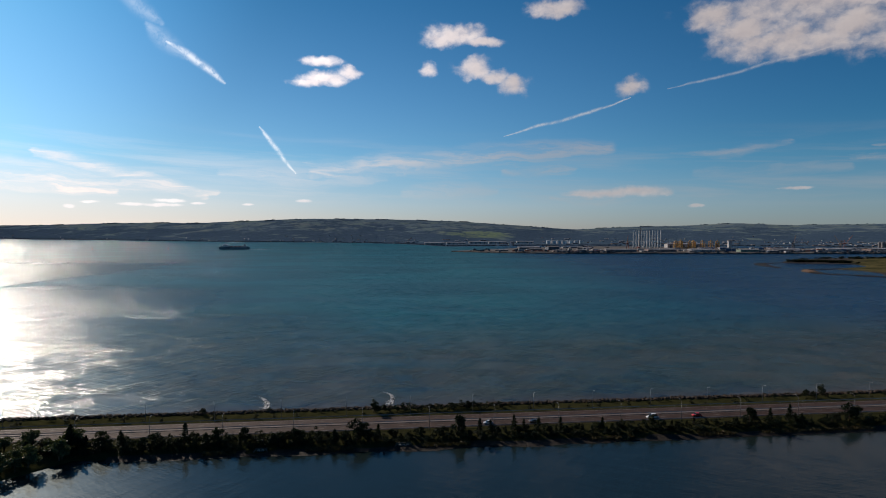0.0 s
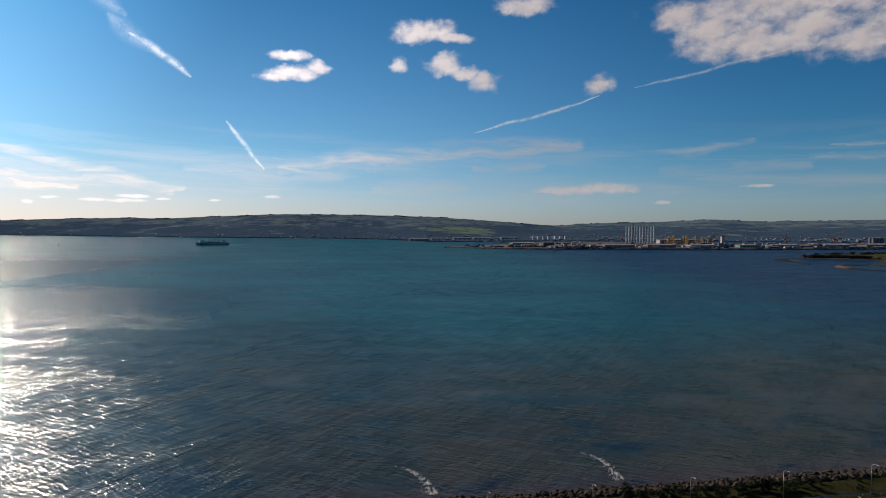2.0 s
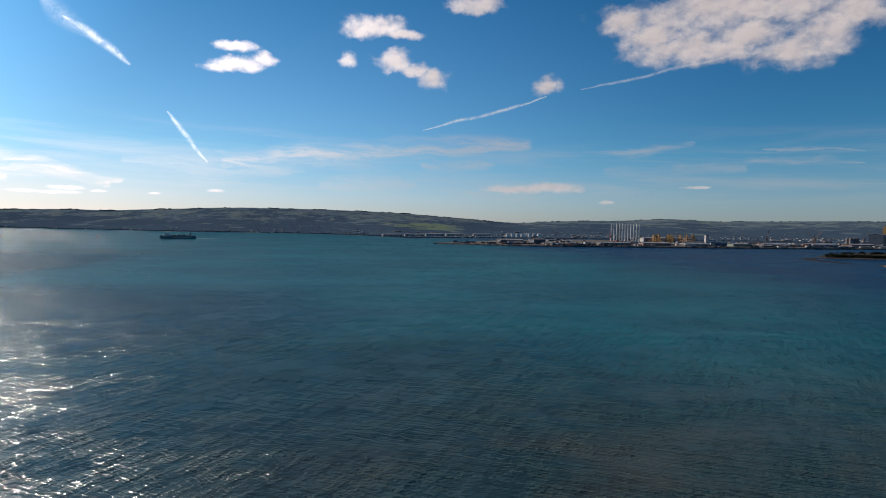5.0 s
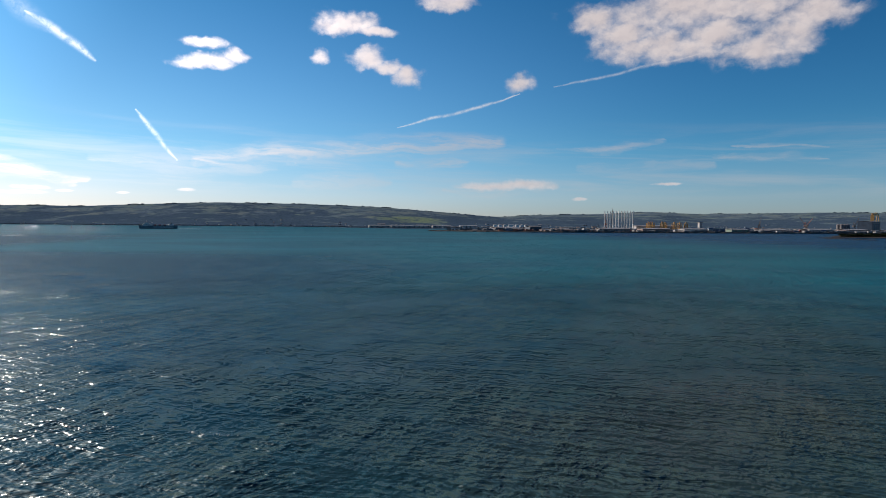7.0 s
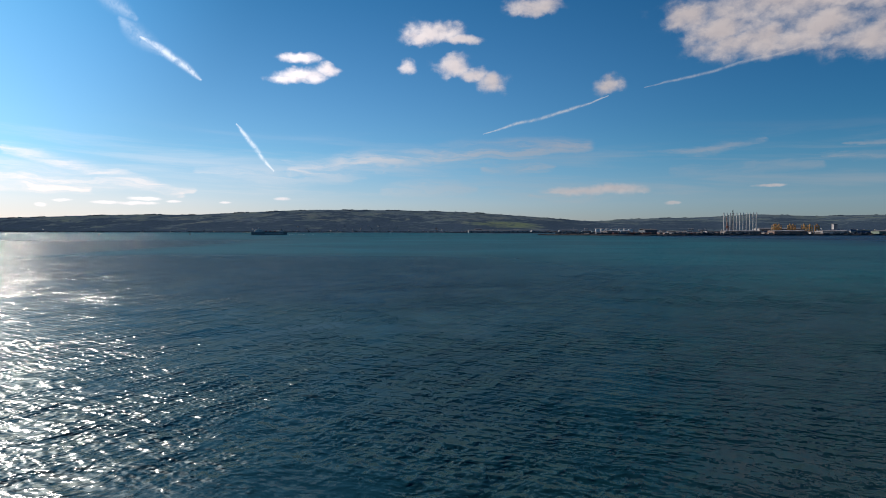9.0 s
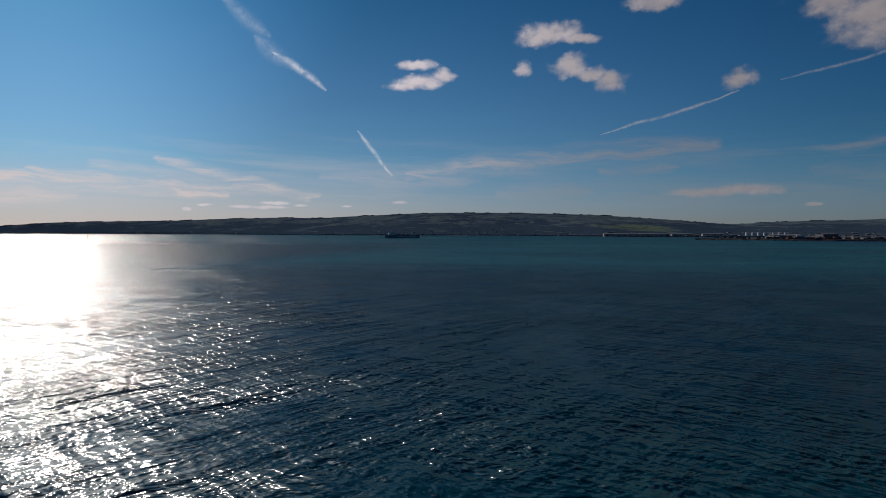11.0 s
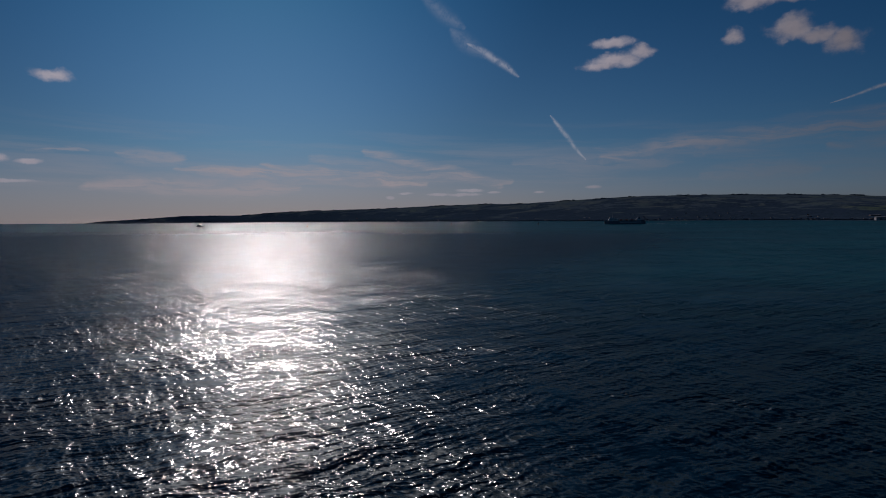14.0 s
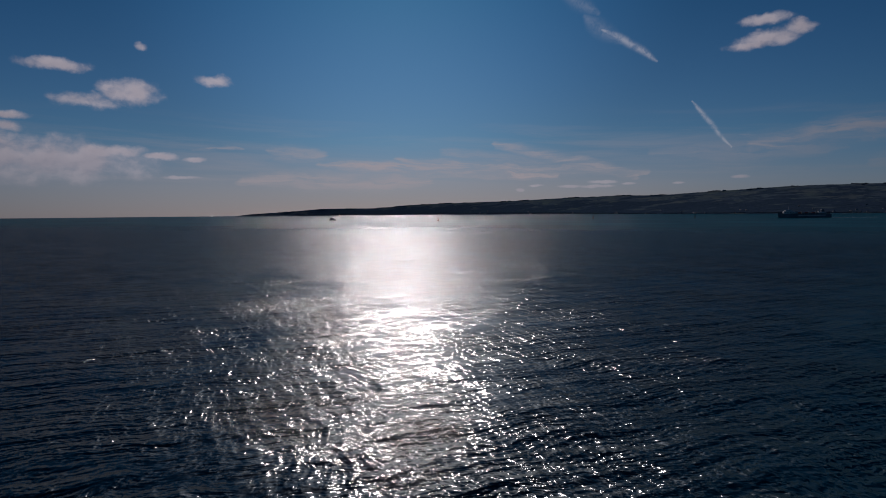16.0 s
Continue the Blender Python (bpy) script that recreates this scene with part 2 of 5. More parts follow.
def leaf_material(name, dark, light):
    """Leaves: each clump its own tone, some light passing through."""
    m, n, b = material(name)
    rnd = n.node("ShaderNodeNewGeometry").outputs["Random Per Island"]
    obj = n.node("ShaderNodeObjectInfo").outputs["Random"]
    c = n.ramp(rnd, [(0.0, dark), (0.6, tuple((p + q) / 2 for p, q in zip(dark, light))), (1.0, light)])
    c = n.mix(n.math("MULTIPLY", obj, 0.5), c, (*[v * 0.6 for v in dark], 1))
    n.put(c, b.inputs["Base Color"])
    b.inputs["Roughness"].default_value = 0.6
    b.inputs["Specular IOR Level"].default_value = 0.08
    lit, both = n.node("ShaderNodeBsdfTranslucent"), n.node("ShaderNodeMixShader")
    n.put(n.mix(1.0, c, (1.25, 1.3, 0.6, 1), "MULTIPLY"), lit.inputs["Color"])
    both.inputs[0].default_value = 0.15
    n.put(b.outputs[0], both.inputs[1])
    n.put(lit.outputs[0], both.inputs[2])
    n.put(both.outputs[0], m.node_tree.nodes["Material Output"].inputs[0])
    return m


def far_leaf_material(name, dark, light):
    m, n, b = material(name)
    m.node_tree.nodes.remove(b)
    rnd = n.node("ShaderNodeNewGeometry").outputs["Random Per Island"]
    c = n.ramp(rnd, [(0.0, dark), (1.0, light)])
    face, lit, both = n.node("ShaderNodeBsdfDiffuse"), n.node("ShaderNodeBsdfTranslucent"), n.node("ShaderNodeMixShader")
    n.put(c, face.inputs["Color"])
    n.put(c, lit.inputs["Color"])
    n.put(face.outputs[0], both.inputs[1])
    n.put(lit.outputs[0], both.inputs[2])
    n.put(both.outputs[0], m.node_tree.nodes["Material Output"].inputs[0])
    return m


def water_material():
    m, n, b = material("sea_water")
    at = n.node("ShaderNodeTexCoord").outputs["Object"]
    ux, uy = n.split(at)[:2]
    # distance seaward of the causeway's middle line
    off = n.math("SUBTRACT", n.math("MULTIPLY", n.math("SUBTRACT", uy, 134.3), 0.9925), n.math("MULTIPLY", ux, 0.122))
    big = n.noise(n.vec("MULTIPLY", at, (0.6, 1.0, 1.0)), 0.012, 4.0, 0.55, 0.6)
    mid = n.noise(n.vec("MULTIPLY", at, (0.35, 1.0, 1.0)), 0.05, 3.0, 0.5)
    deep = n.mix(n.step(big, 0.35, 0.68), (0.0004, 0.056, 0.078, 1), (0.001, 0.084, 0.106, 1))
    # bluer water to the east, also darkened in place of the lens's light fall-off
    deep = n.mix(n.step(ux, 10.0, 260.0), deep, n.mix(n.step(big, 0.35, 0.68), (0.0003, 0.017, 0.056, 1), (0.0006, 0.027, 0.074, 1)))
    # near-black water in the west: the dimness of sunward views, put into colour
    dark_west = n.math("MULTIPLY", n.math("MULTIPLY", n.step(ux, -80.0, -200.0), n.step(off, 115.0, 220.0)), n.math("MAXIMUM", n.step(off, 430.0, 290.0), n.math("MULTIPLY", n.step(ux, -300.0, -370.0), n.step(off, 1000.0, 450.0))))
    deep = n.mix(n.math("MULTIPLY", dark_west, n.step(ux, -220.0, -300.0, 0.72, 0.96)), deep, n.mix(n.step(big, 0.35, 0.68), (0.0002, 0.003, 0.006, 1), (0.0004, 0.006, 0.011, 1)))
    # darker, greener water off the causeway's middle
    green_zone = n.math("MULTIPLY", n.math("MULTIPLY", n.step(ux, -260.0, -170.0), n.step(ux, -20.0, -110.0)), n.math("MULTIPLY", n.step(off, 70.0, 105.0), n.step(off, 260.0, 150.0)))
    deep = n.mix(n.math("MULTIPLY", green_zone, 0.85), deep, n.mix(n.step(big, 0.35, 0.68), (0.0010, 0.014, 0.011, 1), (0.0020, 0.022, 0.017, 1)))
    silt = n.math("MULTIPLY", n.math("MULTIPLY", n.step(off, 185.0, 50.0), n.step(ux, -200.0, -80.0, 0.3, 0.96)), n.step(big, 0.32, 0.58, 0.7, 1.0))
    # stirred-up brown mud near the shore, with darker pools in it
    murk = n.noise(n.vec("MULTIPLY", at, (0.7, 1.0, 1.0)), 0.06, 4.0, 0.6, 0.5)
    c = n.mix(silt, deep, n.mix(n.step(murk, 0.36, 0.64), (0.019, 0.022, 0.008, 1), (0.042, 0.033, 0.010, 1)))
    c = n.mix(n.math("MULTIPLY", n.step(off, 26.0, 14.5), n.step(off, 0.0, 10.0)), c, (0.045, 0.032, 0.022, 1))
    pools = n.math("MULTIPLY", n.math("MULTIPLY", n.step(murk, 0.46, 0.36), n.step(off, 52.0, 34.0)), n.step(off, 12.0, 18.0, 0.0, 0.8))
    c = n.mix(pools, c, (0.007, 0.014, 0.018, 1))
    c = n.mix(n.step(off, -6.0, -12.0), c, (0.010, 0.017, 0.015, 1))
    # wind waves: crossing trains of short waves, bent and broken up by noise, and finer ripples over them
    shelter = n.math("MAXIMUM", n.step(off, 20.0, 150.0, 0.5, 1.0), n.step(ux, -60.0, -140.0, 0.5, 1.0))
    calm = n.math("MULTIPLY", n.step(off, -10.0, 12.0, 0.26, 1.0), shelter)
    streak = n.step(mid, 0.3, 0.7, 0.72, 1.15)
    # more wind far out, and long lanes of smoother water
    offshore = n.math("MULTIPLY", n.step(off, 380.0, 1100.0, 1.0, 1.75), n.step(ux, -190.0, -290.0, 1.14, 1.34))
    lanes = n.step(n.noise(n.vec("MULTIPLY", at, (0.14, 1.0, 1.0)), 0.011, 3.0, 0.6), 0.36, 0.62, 0.82, 1.12)
    drift = n.vec("SCALE", n.vec("SUBTRACT", n.noise(at, 0.16, 2.0, 0.5, color=True), (0.5, 0.5, 0.5)), scale=3.0)
    jog = n.vec("SCALE", n.vec("SUBTRACT", n.noise(at, 1.1, 2.0, 0.5, color=True), (0.5, 0.5, 0.5)), scale=0.48)
    wet = n.vec("ADD", n.vec("ADD", at, drift), jog)
    # the swell turns from the causeway's shore to the open water
    turn_a, turn_b = n.step(ux, -180.0, -300.0, 1.1, 0.78), n.step(ux, -180.0, -300.0, 0.85, 1.35)
    # patches of rougher and smoother water, from a few metres to tens of metres
    gust = n.step(n.noise(n.vec("MULTIPLY", at, (1.0, 0.8, 1.0)), 0.09, 5.0, 0.8), 0.36, 0.64, 0.42, 1.58)
    swell = n.vec("SCALE", n.vec("SUBTRACT", n.noise(n.vec("ADD", at, (0.0, 57.0, 3.0)), 0.13, 4.0, 0.8, color=True), (0.5, 0.5, 0.5)), scale=0.55)
    sets = [n.step(n.noise(n.vec("ADD", at, (31.0 * k, 0.0, 9.0 * k)), 0.24, 2.0, 0.5), 0.34, 0.66, 0.35, 1.6) for k in range(3)]
    # angle of travel from +y, length in metres, steepness, which set it comes in, how peaked its crests are
    TRAINS = [(26, 1.52, 0.058, 0, 0.8), (38, 1.06, 0.066, 1, 0.8), (18, 0.77, 0.066, 2, 0.7), (44, 0.56, 0.062, 0, 0.6), (29, 0.4, 0.056, 1, 0.4), (12, 0.29, 0.05, 2, 0.0),
              (-66, 1.35, 0.052, 1, 0.8), (-48, 0.9, 0.06, 2, 0.8), (-74, 0.63, 0.056, 0, 0.6), (-57, 0.43, 0.052, 2, 0.4), (-40, 0.3, 0.05, 1, 0.0),
              (-12, 0.98, 0.05, 0, 0.7), (-20, 0.49, 0.05, 1, 0.4), (75, 0.35, 0.04, 2, 0.0),
              (-52, 2.5, 0.05, 0, 0.8), (-63, 4.3, 0.045, 2, 0.6), (22, 3.1, 0.04, 1, 0.8)]
    # ripples come in bursts
    burst = n.step(n.noise(at, 1.2, 2.0, 0.6), 0.36, 0.66, 0.5, 1.6)
    slope = n.vec("SCALE", n.vec("SUBTRACT", n.noise(wet, 5.5, 2.0, 0.7, 0.2, color=True), (0.5, 0.5, 0.5)), scale=n.math("MULTIPLY", burst, 0.85))
    for i, (angle, length, force, which, peak) in enumerate(TRAINS):
        ax, ay = math.sin(radians(angle)), math.cos(radians(angle))
        turn = n.math("ADD", n.vec("DOT_PRODUCT", wet, (ax * 6.2832 / length, ay * 6.2832 / length, 0.0)), 2.4 * i)
        v = n.math("SINE", turn)
        if peak:
            v = n.math("MULTIPLY", v, n.math("MULTIPLY_ADD", n.math("COSINE", turn), peak, 1.0))
        v = n.math("MULTIPLY", n.math("MULTIPLY", v, sets[which]), turn_b if angle < -30 else turn_a)
        slope = n.vec("ADD", slope, n.vec("SCALE", (ax * force, ay * force, 0.0), scale=v))
    slope = n.vec("MULTIPLY", n.vec("ADD", n.vec("SCALE", slope, scale=gust), swell), (1.0, 1.0, 0.0))
    slope = n.vec("SCALE", slope, scale=n.math("MULTIPLY", n.math("MULTIPLY", calm, streak), n.math("MULTIPLY", offshore, lanes)))
    nrm = n.vec("NORMALIZE", n.vec("ADD", slope, (0.0, 0.0, 1.0)))
    # light from within the water, and the sheen of a broken surface, stronger at a low angle
    m.node_tree.nodes.remove(b)
    inner, sheen, both, facing = n.node("ShaderNodeBsdfDiffuse"), n.node("ShaderNodeBsdfGlossy"), n.node("ShaderNodeMixShader"), n.node("ShaderNodeLayerWeight")
    facing.inputs["Blend"].default_value = 0.5
    n.put(n.vec("NORMALIZE", n.vec("ADD", n.vec("SCALE", slope, scale=0.55), (0.0, 0.0, 1.0))), facing.inputs["Normal"])
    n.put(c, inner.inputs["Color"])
    n.put(nrm, inner.inputs["Normal"])
    # two sizes of ripple below what the waves resolve: glints and a broad soft sheen
    broad, lobes = n.node("ShaderNodeBsdfGlossy"), n.node("ShaderNodeMixShader")
    for lobe, rough, tint in ((sheen, 0.18, (0.95, 0.93, 0.92, 1)), (broad, 0.46, (0.80, 0.92, 0.96, 1))):
        lobe.distribution = "BECKMANN"
        lobe.inputs["Color"].default_value = tint
        lobe.inputs["Roughness"].default_value = rough
        n.put(nrm, lobe.inputs["Normal"])
    lobes.inputs[0].default_value = 0.16
    n.put(sheen.outputs[0], lobes.inputs[1])
    n.put(broad.outputs[0], lobes.inputs[2])
    n.put(n.math("MINIMUM", n.math("MULTIPLY_ADD", n.math("POWER", facing.outputs["Facing"], 4.0), 0.225, 0.082), 0.215), both.inputs[0])
    n.put(inner.outputs[0], both.inputs[1])
    n.put(lobes.outputs[0], both.inputs[2])
    n.put(both.outputs[0], m.node_tree.nodes["Material Output"].inputs[0])
    return m


def field_material():
    """Hill land: a patchwork of pasture and stubble with dark hedges and woods, blued for haze."""
    m, n, b = material("hazed_hill_land")
    at = n.node("ShaderNodeTexCoord").outputs["Object"]
    bent = n.vec("ADD", at, n.vec("SCALE", n.noise(at, 0.012, 3.0, 0.5, color=True), scale=45.0))
    flat = n.vec("MULTIPLY", bent, (1.0, 1.0, 0.0))
    patch = n.voronoi(flat, 0.013)
    tone = n.split(patch)[0]
    edge = n.voronoi(flat, 0.013, "DISTANCE_TO_EDGE", "Distance")
    # field, wood and hedge tones carry the blue of distance haze in their colour
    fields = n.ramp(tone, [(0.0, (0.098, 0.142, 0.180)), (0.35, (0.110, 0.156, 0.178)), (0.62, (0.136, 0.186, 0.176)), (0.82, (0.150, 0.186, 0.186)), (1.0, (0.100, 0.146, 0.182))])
    wood = n.noise(at, 0.006, 6.0, 0.65)
    height = n.split(at)[2]
    wooded = n.math("ADD", wood, n.step(height, 20.0, 85.0, 0.10, -0.07))
    crowns = n.voronoi(at, 0.13)
    crown_tone = n.split(crowns)[1]
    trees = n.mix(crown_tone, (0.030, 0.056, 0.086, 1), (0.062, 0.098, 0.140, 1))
    # green pasture on the slope above the airfield
    spot = n.vec("LENGTH", n.vec("DIVIDE", n.vec("SUBTRACT", bent, (175.0, 2960.0, 48.0)), (190.0, 420.0, 26.0)))
    fields = n.mix(n.step(spot, 1.2, 0.5, 0.0, 0.85), fields, (0.165, 0.225, 0.120, 1))
    wooded = n.math("SUBTRACT", wooded, n.step(spot, 1.2, 0.6, 0.0, 0.2))
    belts = n.noise(at, 0.022, 4.0, 0.6)
    c = n.mix(n.step(n.math("ADD", wooded, n.math("MULTIPLY", n.math("SUBTRACT", belts, 0.5), 0.5)), 0.43, 0.53), fields, trees)
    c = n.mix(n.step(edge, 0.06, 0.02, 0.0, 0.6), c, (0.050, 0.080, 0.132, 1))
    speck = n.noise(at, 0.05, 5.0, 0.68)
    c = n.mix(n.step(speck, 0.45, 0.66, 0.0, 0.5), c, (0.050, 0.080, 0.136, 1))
    n.put(c, b.inputs["Base Color"])
    b.inputs["Roughness"].default_value = 0.95
    b.inputs["Specular IOR Level"].default_value = 0.0
    bump = n.node("ShaderNodeBump")
    bump.inputs["Strength"].default_value, bump.inputs["Distance"].default_value = 0.6, 3.0
    n.put(n.math("ADD", speck, wood), bump.inputs["Height"])
    n.put(bump.outputs[0], b.inputs["Normal"])
    return m


def island_material():
    """Dark tidal flat in the west of the island, rough olive grass beyond it."""
    m, n, b = material("marsh_ground")
    at = n.node("ShaderNodeTexCoord").outputs["Object"]
    coarse, fine = n.noise(at, 0.03, 5.0, 0.6), n.noise(at, 0.35, 4.0, 0.6)
    x, y, z = n.split(at)
    mix = n.math("ADD", n.math("MULTIPLY", coarse, 0.65), n.math("MULTIPLY", fine, 0.35))
    grass = n.mix(n.step(mix, 0.35, 0.65), (0.030, 0.034, 0.016, 1), (0.115, 0.098, 0.046, 1))
    flat = n.mix(n.step(mix, 0.35, 0.65), (0.030, 0.031, 0.036, 1), (0.066, 0.060, 0.058, 1))
    inland = n.step(n.math("ADD", n.math("SUBTRACT", x, n.math("MAXIMUM", n.math("MULTIPLY", n.math("SUBTRACT", y, 720.0), 0.75), 0.0)), n.math("MULTIPLY", n.math("SUBTRACT", coarse, 0.5), 90.0)), 440.0, 480.0)
    n.put(n.mix(inland, flat, grass), b.inputs["Base Color"])
    b.inputs["Roughness"].default_value = 0.95
    b.inputs["Specular IOR Level"].default_value = 0.0
    return m


M = {
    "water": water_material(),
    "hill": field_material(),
    "grass": surface("verge_grass", (0.022, 0.024, 0.010), (0.050, 0.048, 0.020), 2.2, 0.95, relief=0.8, fine=9, specular=0),
    "mud": surface("tidal_mud", (0.012, 0.010, 0.009), (0.030, 0.024, 0.019), 2.5, 0.8, relief=0.6, specular=0.15),
    "sand": surface("spit_sand", (0.06, 0.046, 0.036), (0.26, 0.18, 0.135), 14.0, 0.85, relief=0.2, specular=0),
    "marsh": island_material(),
    "asphalt": surface("worn_asphalt", (0.034, 0.021, 0.018), (0.062, 0.041, 0.035), 3.0, 0.85, relief=0.25, fine=14, specular=0.1),
    "paint": surface("road_paint", (0.15, 0.13, 0.12), (0.30, 0.27, 0.25), 1.0, 0.6, relief=0.1, specular=0.1),
    "kerb": surface("median_concrete", (0.10, 0.082, 0.074), (0.19, 0.16, 0.145), 1.2, 0.85, relief=0.3, specular=0.1),
    "rail": surface("galvanised_rail", (0.28, 0.28, 0.28), (0.42, 0.42, 0.41), 0.6, 0.45, 0.7, relief=0.1),
    "rock": surface("armour_rock", (0.030, 0.023, 0.018), (0.095, 0.072, 0.056), 0.5, 0.9, relief=0.8, specular=0.05),
    "steel": surface("lamp_steel", (0.13, 0.13, 0.14), (0.22, 0.22, 0.22), 0.8, 0.4, 0.6, relief=0.05),
    "lamp_head": surface("lamp_housing", (0.26, 0.26, 0.26), (0.40, 0.40, 0.39), 0.3, 0.35, relief=0.05),
    "bark": surface("bark", (0.05, 0.036, 0.026), (0.11, 0.085, 0.06), 0.15, 0.9, relief=0.8, specular=0),
    "concrete": surface("culvert_concrete", (0.06, 0.052, 0.045), (0.13, 0.115, 0.10), 0.6, 0.85, relief=0.4, specular=0.1),
    "pipe": surface("pale_pipe_rim", (0.20, 0.19, 0.175), (0.34, 0.32, 0.30), 0.4, 0.7, relief=0.2),
    "dark": surface("pipe_hollow_shade", (0.012, 0.012, 0.012), (0.03, 0.028, 0.025), 0.3, 0.9),
    "tyre": surface("tyre_rubber", (0.018, 0.018, 0.018), (0.032, 0.031, 0.03), 0.2, 0.8),
    "glass": surface("tinted_car_glass", (0.012, 0.015, 0.018), (0.02, 0.024, 0.028), 0.6, 0.08, relief=0, specular=0.6),
    "foam": far_leaf_material("sea_foam", (0.62, 0.62, 0.62), (0.92, 0.92, 0.91)),
    "quay": surface("quay_concrete", (0.08, 0.075, 0.07), (0.17, 0.16, 0.15), 18.0, 0.9, relief=0.3, specular=0.05),
    "quaywall": surface("wet_quay_wall", (0.035, 0.035, 0.037), (0.085, 0.082, 0.08), 9.0, 0.8, relief=0.4, specular=0.1),
    "shed_grey": surface("grey_sheeting", (0.10, 0.10, 0.11), (0.22, 0.21, 0.22), 9.0, 0.6, relief=0.2, specular=0.2),
    "shed_white": surface("white_sheeting", (0.26, 0.26, 0.27), (0.50, 0.49, 0.49), 9.0, 0.55, relief=0.2, specular=0.2),
    "shed_blue": surface("dark_blue_sheeting", (0.018, 0.034, 0.062), (0.04, 0.07, 0.11), 9.0, 0.6, relief=0.2),
    "shed_pink": surface("pale_brick_red_sheeting", (0.13, 0.085, 0.08), (0.24, 0.17, 0.155), 9.0, 0.7, relief=0.2),
    "shed_green": surface("pale_green_sheeting", (0.10, 0.16, 0.13), (0.18, 0.24, 0.20), 9.0, 0.7, relief=0.2),
    "roof_pale": surface("pale_roof_sheeting", (0.16, 0.16, 0.17), (0.42, 0.41, 0.41), 14.0, 0.55, relief=0.15, specular=0.2),
    "roof_dark": surface("slate_roof", (0.11, 0.11, 0.12), (0.20, 0.195, 0.20), 5.0, 0.8, relief=0.3, specular=0.15),
    "opening": surface("dark_opening", (0.05, 0.053, 0.06), (0.09, 0.095, 0.105), 4.0, 0.4, relief=0),
    "tower": surface("pale_painted_steel", (0.55, 0.56, 0.56), (0.72, 0.72, 0.71), 8.0, 0.45, relief=0.05),
    "yellow": surface("yellow_painted_steel", (0.36, 0.20, 0.06), (0.52, 0.31, 0.11), 6.0, 0.5, relief=0.1),
    "crane": surface("dull_crane_steel", (0.06, 0.05, 0.05), (0.14, 0.11, 0.10), 6.0, 0.6, 0.2),
    "crane_red": surface("red_crane_paint", (0.20, 0.06, 0.04), (0.30, 0.10, 0.07), 6.0, 0.55),
    "box_red": surface("rust_red_container", (0.20, 0.05, 0.035), (0.34, 0.09, 0.06), 3.0, 0.6),
    "box_blue": surface("blue_container", (0.03, 0.07, 0.16), (0.06, 0.12, 0.24), 3.0, 0.6),
    "box_grey": surface("grey_container", (0.25, 0.25, 0.25), (0.45, 0.45, 0.44), 3.0, 0.6),
    "render": surface("white_house_render", (0.58, 0.56, 0.52), (0.80, 0.78, 0.74), 3.0, 0.85, specular=0.1),
    "brick": surface("red_house_brick", (0.22, 0.13, 0.105), (0.32, 0.20, 0.165), 2.0, 0.9, specular=0.1),
    "hull": surface("dark_ship_hull", (0.11, 0.135, 0.16), (0.17, 0.20, 0.225), 7.0, 0.5, relief=0.1),
    "ship_white": surface("white_ship_paint", (0.42, 0.43, 0.43), (0.62, 0.62, 0.61), 7.0, 0.45, relief=0.05),
    "ship_deck": surface("green_grey_deck", (0.07, 0.09, 0.09), (0.13, 0.15, 0.15), 5.0, 0.8),
    "buoy": surface("weathered_buoy_paint", (0.05, 0.055, 0.03), (0.14, 0.05, 0.04), 0.8, 0.6),
    "leaf": leaf_material("broad_leaves", (0.014, 0.020, 0.010), (0.038, 0.046, 0.020)),
    "leaf_dark": leaf_material("dark_leaves", (0.008, 0.013, 0.008), (0.024, 0.034, 0.016)),
    # leaves of far woods and scrub, paled and blued to stand for distance haze
    "leaf_far": far_leaf_material("hazed_far_leaves", (0.060, 0.088, 0.126), (0.092, 0.128, 0.170)),
    "leaf_olive": leaf_material("olive_leaves", (0.042, 0.052, 0.025), (0.125, 0.14, 0.064)),
    "reed": leaf_material("dry_reeds", (0.035, 0.027, 0.014), (0.095, 0.074, 0.038)),
}
for key, tones in {"car_white": ((0.66, 0.66, 0.66), (0.80, 0.80, 0.80)), "car_red": ((0.48, 0.015, 0.02), (0.62, 0.03, 0.03)), "car_dark": ((0.06, 0.05, 0.05), (0.10, 0.085, 0.08)),
                   "car_silver": ((0.40, 0.41, 0.42), (0.55, 0.55, 0.56))}.items():
    M[key] = surface(key + "_paint", *tones, 1.5, 0.25, relief=0.0, specular=0.6)


# ---- mesh building ----
def mesh_object(name, bm, mat, parent=None, label="", smooth=False):
    me = bpy.data.meshes.new(name)
    bm.to_mesh(me)
    bm.free()
    me.materials.append(mat)
    if smooth:
        me.shade_smooth()
    ob = new(name, me)
    ob.parent = parent
    return tagged(ob, label)


def part(name, bm, mat, parent, label="", smooth=False):
    return mesh_object(name, bm, mat, parent, label, smooth)


def thing(name, label, category, group="", m=None, kind=""):
    ob = new(name)
    if m is not None:
        ob.matrix_world = m
    return tagged(ob, label, category, group, kind)


def quads_object(name, verts, faces, mat, parent=None, smooth=False):
    me = bpy.data.meshes.new(name)
    me.from_pydata([tuple(v) for v in verts], [], [tuple(f) for f in faces])
    me.materials.append(mat)
    if smooth:
        me.shade_smooth()
    ob = new(name, me)
    ob.parent = parent
    return ob


